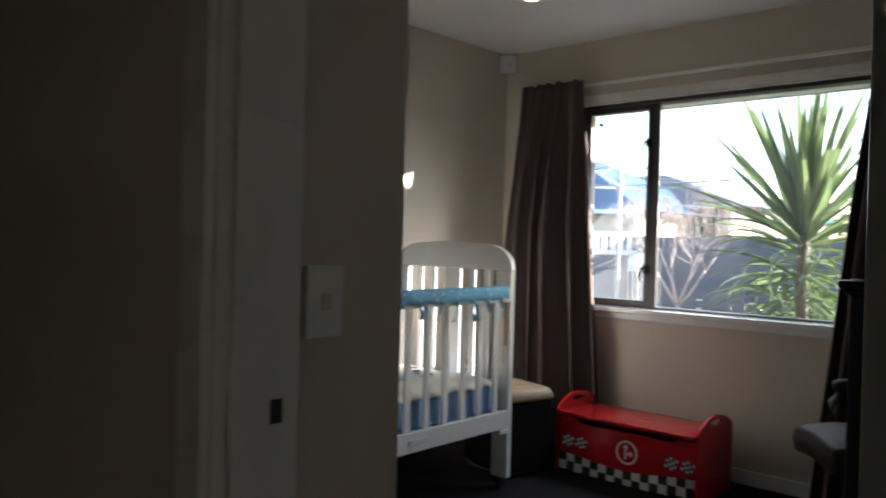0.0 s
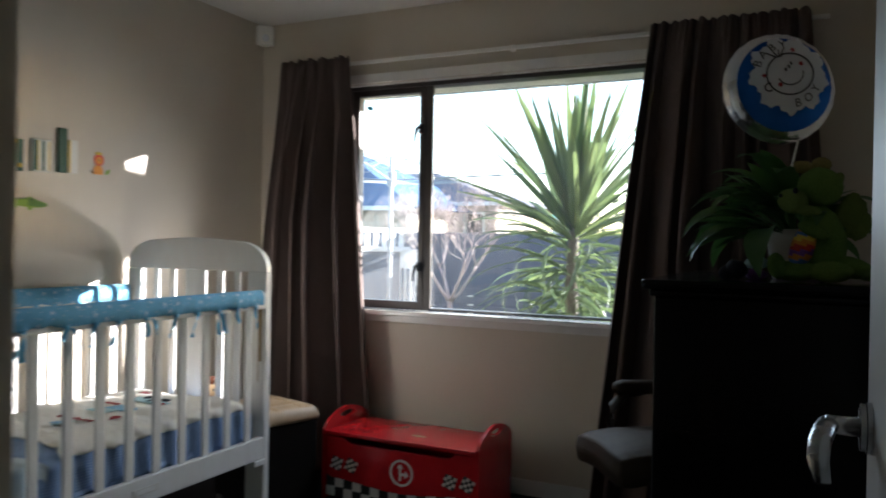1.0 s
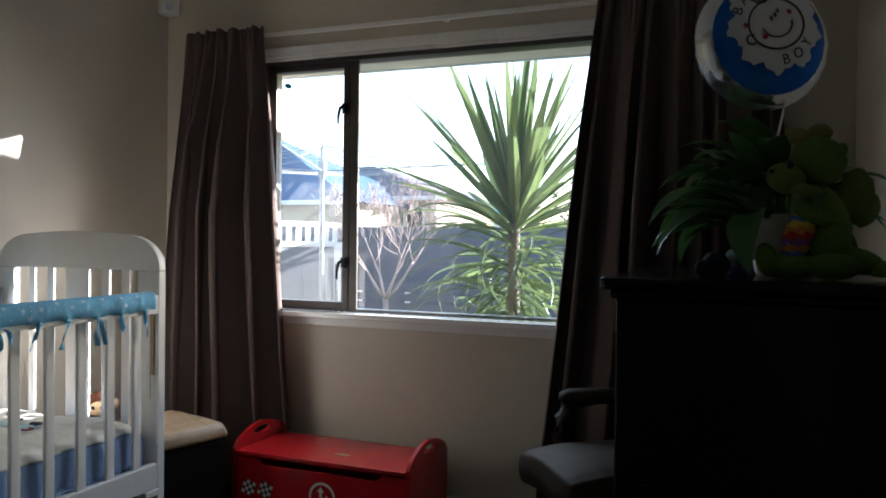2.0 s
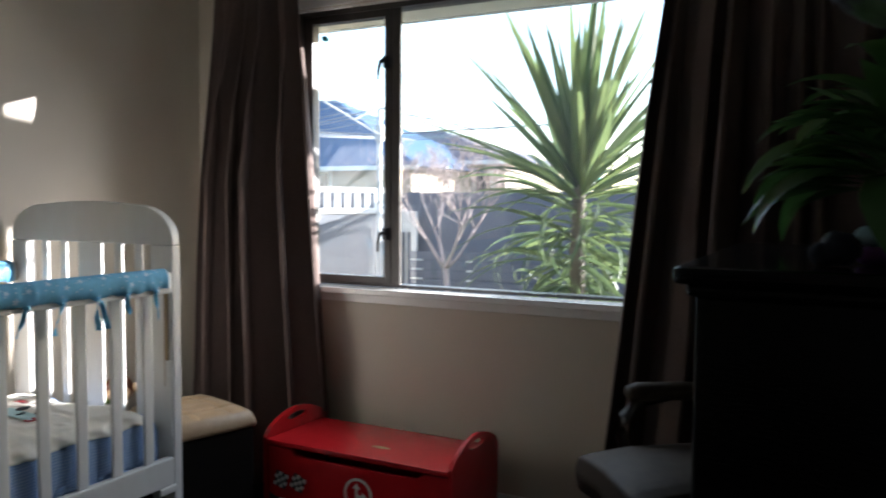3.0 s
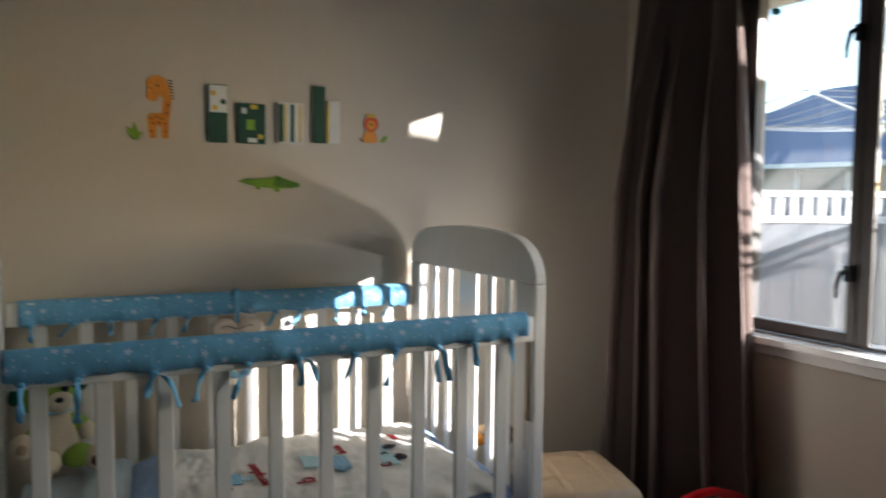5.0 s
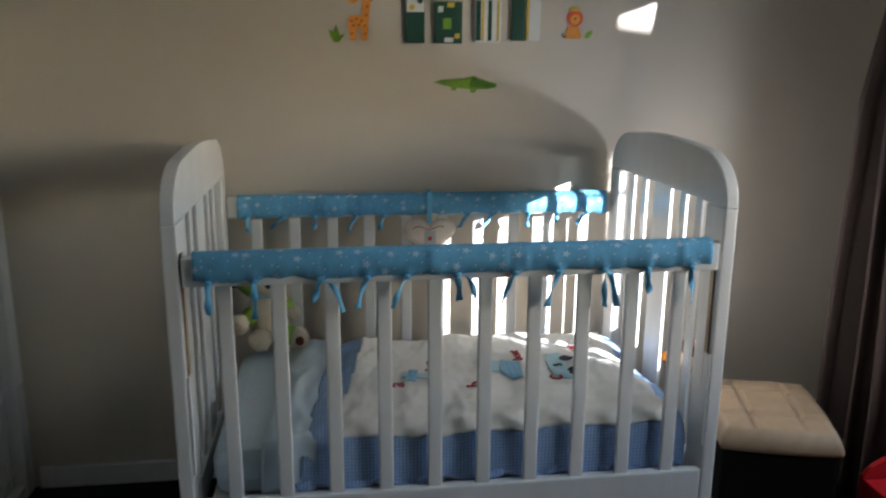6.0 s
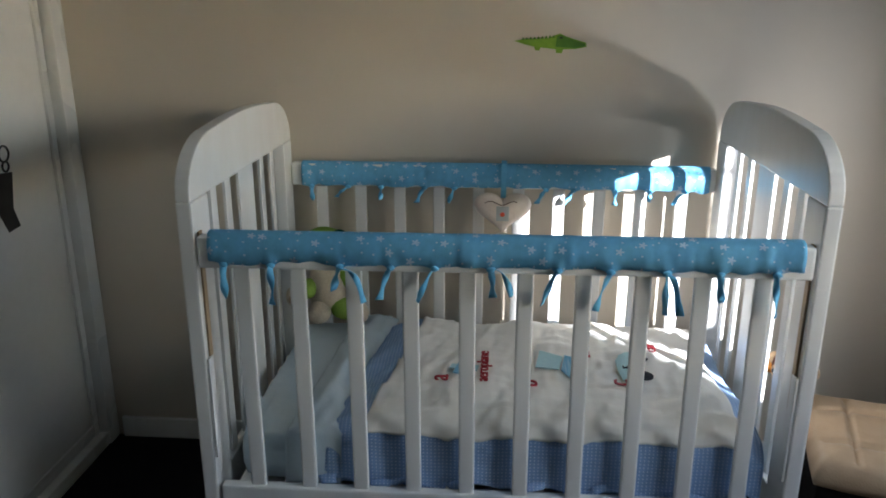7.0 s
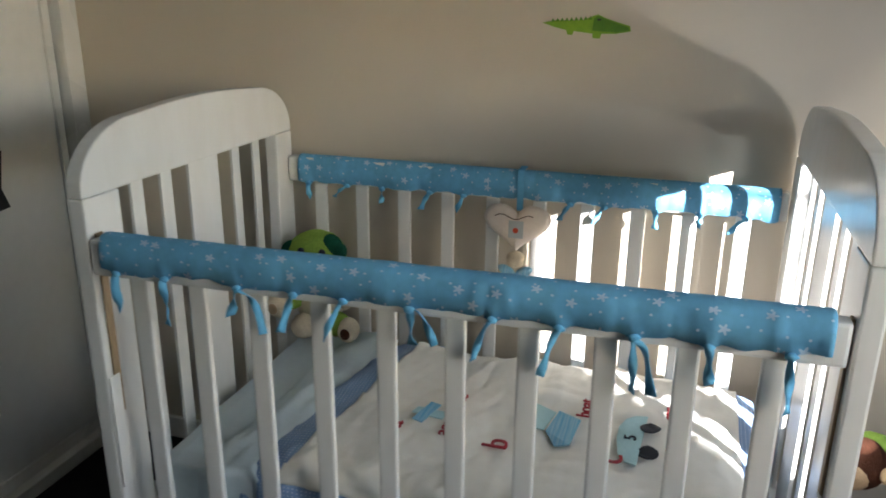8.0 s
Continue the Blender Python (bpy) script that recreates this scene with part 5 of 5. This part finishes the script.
giraffe = sticker("giraffe_sticker", [(2.222, 1.453), (2.24, 1.453), (2.243, 1.49), (2.255, 1.49), (2.258, 1.453), (2.276, 1.453), (2.278, 1.50), (2.288, 1.57), (2.282, 1.61), (2.268, 1.636), (2.245, 1.645), (2.225, 1.638), (2.212, 1.62), (2.216, 1.60), (2.212, 1.575), (2.228, 1.562), (2.245, 1.568), (2.252, 1.585), (2.262, 1.575), (2.258, 1.53), (2.225, 1.528), (2.214, 1.515)], ORANGECARD, "small orange and yellow giraffe-shaped wall sticker")
for y, z, r in ((2.246, 1.612, 0.0035), (2.225, 1.604, 0.0025)):
    part("eye", prism([(SX + 0.0021, y + r * math.cos(a * 0.7854), z + r * math.sin(a * 0.7854)) for a in range(8)], (0.0006, 0, 0)), BLACKPT, giraffe)
RUSTPT = mat("rust_print", (0.48, 0.13, 0.02), 0.6, (0.40, 0.10, 0.015), 60)
for k in range(7):
    part("mane_tuft", boxes((SX + 0.0005, SX + 0.0026, 2.276 + 0.002 * k, 2.289 + 0.001 * k, 1.628 - 0.009 * k, 1.632 - 0.009 * k)), BLACKPT, giraffe)
for y, z in ((2.226, 1.512), (2.242, 1.518), (2.258, 1.512), (2.232, 1.498), (2.25, 1.5), (2.268, 1.498), (2.226, 1.474), (2.268, 1.474), (2.276, 1.555), (2.272, 1.53)):
    part("patch", boxes((SX + 0.0021, SX + 0.0027, y - 0.0045, y + 0.0045, z - 0.003, z + 0.003)), RUSTPT, giraffe)
sticker("leaf_sticker", [(2.172, 1.447), (2.187, 1.447), (2.206, 1.474), (2.19, 1.468), (2.186, 1.48), (2.178, 1.502), (2.171, 1.478), (2.154, 1.486), (2.162, 1.462)], LIMECARD, "small green grass tuft wall sticker")
lion = sticker("lion_sticker", [(2.915, 1.466), (2.965, 1.466), (2.968, 1.484), (2.958, 1.506), (2.925, 1.506), (2.916, 1.488)], ORANGECARD, "small orange lion-shaped wall sticker with a red mane")
for nm, r, dz, m, dx in (("mane", 0.027, 0.0, REDCARD, 0.0026), ("face", 0.0165, -0.004, ORANGECARD, 0.0032), ("nose", 0.0035, -0.002, BLACKPT, 0.0036)):
    part(nm, prism([(SX, 2.945 + r * math.cos(a * 0.3927), 1.531 + dz + r * math.sin(a * 0.3927)) for a in range(16)], (dx, 0, 0)), m, lion)
part("crown", prism([(SX, 2.927, 1.552), (SX, 2.958, 1.552), (SX, 2.962, 1.567), (SX, 2.950, 1.560), (SX, 2.942, 1.570), (SX, 2.934, 1.560), (SX, 2.925, 1.566)], (0.003, 0, 0)), YELLOWCARD, lion)
part("tail", tube(bmesh.new(), [(SX + 0.001, 2.918, 1.472), (SX + 0.001, 2.906, 1.474), (SX + 0.001, 2.904, 1.484)], 0.002, 5), BROWNF, lion)
sticker("leaf_sticker", [(2.978, 1.47), (2.992, 1.468), (3.004, 1.482), (3.004, 1.494), (2.988, 1.488)], LIMECARD, "small green leaf wall sticker")
crocodile = sticker("crocodile_sticker", [(2.484, 1.331), (2.52, 1.338), (2.55, 1.337), (2.582, 1.339), (2.60, 1.347), (2.615, 1.352), (2.63, 1.345), (2.655, 1.337), (2.69, 1.327), (2.692, 1.315), (2.66, 1.309), (2.625, 1.308), (2.622, 1.297), (2.605, 1.298), (2.604, 1.308), (2.56, 1.313), (2.557, 1.304), (2.545, 1.305), (2.542, 1.315), (2.515, 1.321)], LIMECARD, "small lime green crocodile-shaped wall sticker")
DKLIME = mat("deep_green_print", (0.10, 0.24, 0.015), 0.6, (0.07, 0.19, 0.012), 60)
part("head", prism([(SX + 0.0021, y, z) for y, z in ((2.603, 1.315), (2.606, 1.343), (2.615, 1.349), (2.63, 1.343), (2.655, 1.334), (2.687, 1.324), (2.689, 1.317), (2.66, 1.312))], (0.0007, 0, 0)), DKLIME, crocodile)
part("eye", boxes((SX + 0.0029, SX + 0.0033, 2.614, 2.622, 1.338, 1.342)), BLACKPT, crocodile)
for k in range(9):
    part("back_scale", prism([(SX, 2.505 + 0.011 * k, 1.333 + 0.0008 * k), (SX, 2.514 + 0.011 * k, 1.334 + 0.0008 * k), (SX, 2.509 + 0.011 * k, 1.341 + 0.0009 * k)], (0.0024, 0, 0)), DKLIME, crocodile)
crocodile.location.z -= 0.004
for ob in [o for o in scene.collection.all_objects if o.parent is None and o.name.split(".")[0] in ("painted_block", "giraffe_sticker", "leaf_sticker", "lion_sticker", "crocodile_sticker")]:
    ob.location += Vector((0, 0.011, 0.020))
for nm, pts, lab in (("crane_sticker", [(-2.585, 1.0), (-2.50, 1.01), (-2.50, 0.90), (-2.53, 0.84), (-2.585, 0.845), (-2.565, 0.90)], "black crane bucket-shaped sticker on the wardrobe door"),):
    solid(nm, prism([(x, 1.1075, z) for x, z in pts], (0, 0.0015, 0)), BLACKPT, lab, "door sticker")
bm = bmesh.new()
for z, r in ((1.055, 0.022), (1.02, 0.014)):
    tube(bm, [(-2.56 + r * math.cos(a * 0.3927), 1.109, z + r * math.sin(a * 0.3927)) for a in range(17)], 0.003, 6)
solid("chain_sticker", bm, BLACKPT, "black chain link-shaped sticker on the wardrobe door", "door sticker")

# ---- outside ----
GZ = -0.35
solid("ground", boxes((-300, 300, -300, 500, GZ - 0.2, GZ)), GRASS, "rough winter lawn and ground outside", "ground", "structure")
solid("eave", boxes((-5, 3, 4.22, 4.50, 2.064, 2.10)), SOFFIT, "cream painted soffit under the eave", "eave", "structure")
solid("fascia", boxes((-5, 3, 4.5005, 4.525, 2.057, 2.22)), WHITEOUT, "white fascia board on the eave", "fascia", "structure")
solid("roof_over_eave", boxes((-5, 3, 4.22, 4.56, 2.221, 2.60)), ROOFGREY, "grey roof edge over the window", "roof", "structure")
solid("wall_outside", boxes((-6, WX - 0.121, 4.0, 4.22, GZ, 2.05), (EX + 0.121, 3, 4.0, 4.22, GZ, 2.05)), BRICKC, "tan clad outer wall beside the window", "wall", "structure")

# unseen gable and wall added beside the yard to shape the indoor sun patches
solid("sun_block_gable", prism([(-0.50, 6.1, 2.165), (4.0, 6.1, 2.165), (4.0, 6.1, 3.4), (1.568, 6.1, 3.4), (-0.50, 6.1, 2.351)], (0, 0.04, 0)), WHITEOUT, "unseen white gable added to block part of the sun", "roof", "structure")
solid("sun_block_wall", boxes((0.75, 4.0, 6.15, 6.3, GZ, 2.6)), BRICKC, "unseen tan clad wall added to block the sun", "wall", "structure")

# dark board fence across the yard
fe = thing("fence", (-1.0, 9.0, GZ), "dark stained close-boarded timber fence", "fence")
board = finish("board", boxes((-0.0748, 0.0748, -0.009, 0.009, 0, 1.695), bevel=0.003), FENCE)
rnd = random.Random(4)
for k in range(86):
    piece("board", board, pose(-6.4 + 0.15 * k, 9.0, GZ, 0, 0, rnd.uniform(-0.6, 0.6)) @ Matrix.Diagonal((1, 1, rnd.uniform(0.994, 1.004), 1)), fe)
for z in (0.1, 1.1):
    part("fence_rail", boxes((-6.5, 6.5, 9.012, 9.06, z, z + 0.09)), FENCE, fe)

# low slatted screen in front of it
ls = thing("slatted_screen", (-3.3, 8.3, GZ), "low dark horizontal slat screen with pale blocks for its bright gaps", "screen")
slat = finish("slat", boxes((-1.15, 1.15, -0.01, 0.01, -0.038, 0.038), bevel=0.003), FENCE)
for k in range(11):
    piece("slat", slat, pose(-2.95, 8.3, GZ + 0.08 + 0.096 * k), ls)
# pale blocks stand in for the light showing through gaps at the posts
bright_gap = finish("bright_gap", boxes((-0.03, 0.03, -0.014, 0.002, -0.009, 0.009)), WHITEOUT)
for x in (-3.98, -3.42):
    for k in range(10):
        piece("bright_gap", bright_gap, pose(x, 8.288, GZ + 0.128 + 0.096 * k), ls)

# white boundary wall and gate, seen in the sun
wl = thing("white_wall", (-5.2, 7.9, GZ), "grey boarded low wall with a white paling top", "garden wall")
M = pose(-4.62, 9.0, 0, 0, 0, -112)
for nm, d, m in (("wall_panel", (0, 3.6, -0.05, 0.05, GZ, 1.10), GREYOUT), ("cap", (-0.02, 3.65, -0.07, 0.07, 1.1005, 1.16), WHITEOUT), ("top_rail", (0, 3.6, -0.03, 0.03, 1.33, 1.385), WHITEOUT)):
    bm = boxes(d, bevel=0.006)
    bmesh.ops.transform(bm, matrix=M, verts=bm.verts)
    part(nm, bm, m, wl)
pk = finish("paling", boxes((-0.03, 0.03, -0.012, 0.012, 1.1605, 1.3295), bevel=0.003), WHITEOUT)
for k in range(28):
    piece("paling", pk, M @ pose(0.08 + 0.13 * k, 0, 0), wl)
gt = thing("garden_gate", (-4.3, 8.75, GZ), "white garden gate with dark uprights", "gate")
part("gate_frame", boxes((-4.98, -4.34, 8.86, 8.90, GZ + 0.05, 1.13), bevel=0.005), WHITEOUT, gt)
for x in (-4.58, -4.50, -4.42):
    part("upright", boxes((x - 0.012, x + 0.012, 8.83, 8.858, GZ + 0.05, 0.90), bevel=0.003), FENCE, gt)

# rotary clothes line
cl = thing("clothes_line", (-4.05, 7.60, GZ), "galvanised rotary clothes line with folded-out arms", "clothes line")
PX, PY = -4.05, 7.60
part("pole", tube(bmesh.new(), [(PX, PY, GZ), (PX, PY, 2.12)], [0.026, 0.022], 12), GALV, cl)
part("hub", tube(bmesh.new(), [(PX, PY, 1.80), (PX, PY, 1.95)], 0.045, 12), GALV, cl)
tips = []
for k in range(4):
    a = radians(18 + 90 * k)
    tip = (PX + 1.75 * math.cos(a), PY + 1.75 * math.sin(a), 1.95)
    tips.append(tip)
    part("arm", tube(bmesh.new(), [(PX, PY, 1.86), tip], 0.0075, 8), GALV, cl)
    part("stay", tube(bmesh.new(), [(PX, PY, 2.11), (PX + 0.9 * math.cos(a), PY + 0.9 * math.sin(a), 1.905)], 0.006, 6), GALV, cl)
for f in (0.4, 0.55, 0.7, 0.85, 1.0):
    bm = bmesh.new()
    for k in range(4):
        p, r = [Vector((PX + (t[0] - PX) * f, PY + (t[1] - PY) * f, 1.86 + 0.09 * f)) for t in (tips[k], tips[(k + 1) % 4])]
        mid = (p + r) / 2 - Vector((0, 0, 0.03 * f))
        tube(bm, [p, mid, r], 0.0035, 5)
    part("wire", bm, GALV, cl)

# bare tree
tr = thing("bare_tree", (-3.43, 7.8, GZ), "small leafless tree with pale twigs", "tree")
rnd = random.Random(12)
trunk = bmesh.new()
tube(trunk, [(-3.43, 7.8, GZ), (-3.41, 7.8, 0.2), (-3.44, 7.79, 0.62)], [0.042, 0.036, 0.03], 10)
part("trunk", trunk, TWIG, tr, smooth=True)


def grow(bm, p, d, r, ln, depth):
    pts, rad = [p], [r]
    for k in range(3):
        d = (d + Vector((rnd.uniform(-.22, .22), rnd.uniform(-.22, .22), rnd.uniform(-.05, .16)))).normalized()
        p = p + d * ln / 3
        pts.append(p)
        rad.append(r * (1 - 0.16 * (k + 1)))
    tube(bm, pts, [max(q2, 0.0022) for q2 in rad], 6 if depth < 2 else 3)
    if depth < 6:
        for _ in range(3 if depth < 3 else 2):
            nd = (d + Vector((rnd.uniform(-.8, .8), rnd.uniform(-.8, .8), rnd.uniform(-.2, .6)))).normalized()
            grow(bm, rnd.choice(pts[2:]), nd, rad[-1] * 0.72, ln * 0.72, depth + 1)


for k in range(4):
    a = 0.6 + k * 1.57
    bm = bmesh.new()
    grow(bm, Vector((-3.44, 7.79, 0.60)), Vector((0.75 * math.cos(a), 0.5 * math.sin(a), 0.62)).normalized(), 0.019, 0.47, 0)
    part("branch", bm, TWIG, tr, smooth=True)

# cabbage palm close to the window
PMX, PMY = -1.46, 5.5
pm = thing("palm", (PMX, PMY, GZ), "cabbage palm with long sword-shaped green leaves", "palm")
part("trunk", tube(bmesh.new(), [(PMX, PMY, GZ), (PMX + 0.01, PMY, 0.4), (PMX - 0.01, PMY, 0.9), (PMX, PMY, 1.36)], [0.06, 0.048, 0.042, 0.034], 12), BARK, pm, "grey ringed trunk", True)
blades = []
for k in range(7):
    blades.append(leaf_mesh("leaf", (1.06, 1.06, 1.04, 1.0, 0.92, 0.86, 0.74)[k], (0.030, 0.028, 0.026, 0.022, 0.017, 0.013, 0.010)[k], (0.06, 0.14, 0.28, 0.55, 1.2, 1.9, 2.5)[k], PALM, 0.35, 10))
rnd = random.Random(31)
for k in range(98):
    el = 87 - 64 * (k / 98) ** 0.85 + rnd.uniform(-7, 7)
    mesh = blades[min(3, max(0, int((88 - el) / 16) + rnd.choice((-1, 0, 0))))]
    piece("leaf", mesh, pose(PMX, PMY, 1.16 + 0.26 * (el / 90), rnd.uniform(-60, 60), -el, k * 137.5 + rnd.uniform(-20, 20)) @ Matrix.Scale(rnd.uniform(0.74, 1.06), 4), pm)
for k in range(48):
    el = rnd.uniform(0, 38)
    piece("leaf", blades[rnd.choice((4, 4, 5, 5))], pose(PMX, PMY, rnd.uniform(0.98, 1.25), rnd.uniform(-60, 60), -el, k * 137.5 + rnd.uniform(-15, 15)) @ Matrix.Scale(rnd.uniform(0.7, 0.98), 4), pm)
for k in range(165):
    el = rnd.uniform(-28, 30)
    piece("leaf", blades[rnd.choice((4, 5, 5, 6, 6, 6))], pose(PMX, PMY, rnd.uniform(0.50, 1.1), rnd.uniform(-70, 70), -el, k * 137.5 + rnd.uniform(-15, 15)) @ Matrix.Scale(rnd.uniform(0.65, 1.0), 4), pm)


def house(x0, x1, y0, y1, base, eave, ridge, rx0, rx1, roof, wall, label, windows=()):
    e = thing("house", ((x0 + x1) / 2, (y0 + y1) / 2, base), label, "house", "neighbouring houses")
    part("wall", boxes((x0 + 0.5, x1 - 0.5, y0 + 0.5, y1 - 0.5, base, eave)), wall, e)
    bm = bmesh.new()
    ym = (y0 + y1) / 2
    lo = [bm.verts.new(p) for p in ((x0, y0, eave), (x1, y0, eave), (x1, y1, eave), (x0, y1, eave))]
    up = [bm.verts.new(p) for p in ((rx0, ym, ridge), (rx1, ym, ridge))]
    bm.faces.new(lo)
    bm.faces.new((lo[0], lo[1], up[1], up[0]))
    bm.faces.new((lo[2], lo[3], up[0], up[1]))
    bm.faces.new((lo[1], lo[2], up[1]))
    bm.faces.new((lo[3], lo[0], up[0]))
    rf = part("roof", bm, roof, e)
    part("gutter", boxes((x0, x1, y0 - 0.10, y0 - 0.002, eave - 0.10, eave + 0.02)), WHITEOUT, rf)
    for wx, w, z0, z1 in windows:
        wd = part("window", boxes((wx, wx + w, y0 + 0.45, y0 + 0.499, z0, z1)), WHITEOUT, e)
        part("pane", boxes((wx + 0.08, wx + w - 0.08, y0 + 0.43, y0 + 0.449, z0 + 0.08, z1 - 0.08)), DARKGL, wd)


house(-21.5, -10.4, 20, 27, GZ, 2.25, 4.72, -16.7, -15.5, ROOFBLUE, BRICKC, "single-storey house with a blue-grey hipped roof", ((-15.2, 1.6, 1.2, 2.2),))
house(-16.6, -9.2, 24, 31, GZ, 2.58, 3.95, -14.7, -13.5, ROOFGREY, BRICKC, "brick house with a grey tiled roof beyond the fence", ((-12.2, 1.4, 1.4, 2.3), (-10.8, 0.7, 1.4, 2.3)))
house(-17.4, -12.0, 40, 46, GZ, 2.65, 3.4, -15.2, -14.2, ROOFTEAL, PALEC, "pale house with a teal metal roof farther off", ((-16.2, 1.0, 1.5, 2.4), (-14.2, 1.0, 1.5, 2.4)))
house(-5.0, 6.0, 26, 33, GZ, 2.3, 4.1, -2.0, 3.0, ROOFGREY, PALEC, "pale house with a grey roof behind the palm")

# far trees along the skyline
bm = bmesh.new()
rnd = random.Random(77)
for k in range(700):
    x = rnd.uniform(-60, 30)
    h = 4.9 + 1.5 * noise.noise(Vector((x * 0.11, 0, 0))) + 0.8 * noise.noise(Vector((x * 0.6, 3, 0)))
    c = Vector((x, 62 + rnd.uniform(-2, 2), rnd.uniform(0, max(1, h))))
    r = rnd.uniform(0.25, 0.6)
    for _ in range(3):
        d = [Vector((rnd.uniform(-1, 1), rnd.uniform(-1, 1), rnd.uniform(-1, 1))) * r for _ in range(3)]
        bm.faces.new([bm.verts.new(c + q2) for q2 in d])
solid("far_trees", bm, HEDGE, "distant line of mixed trees on the skyline", "trees", "stuff")
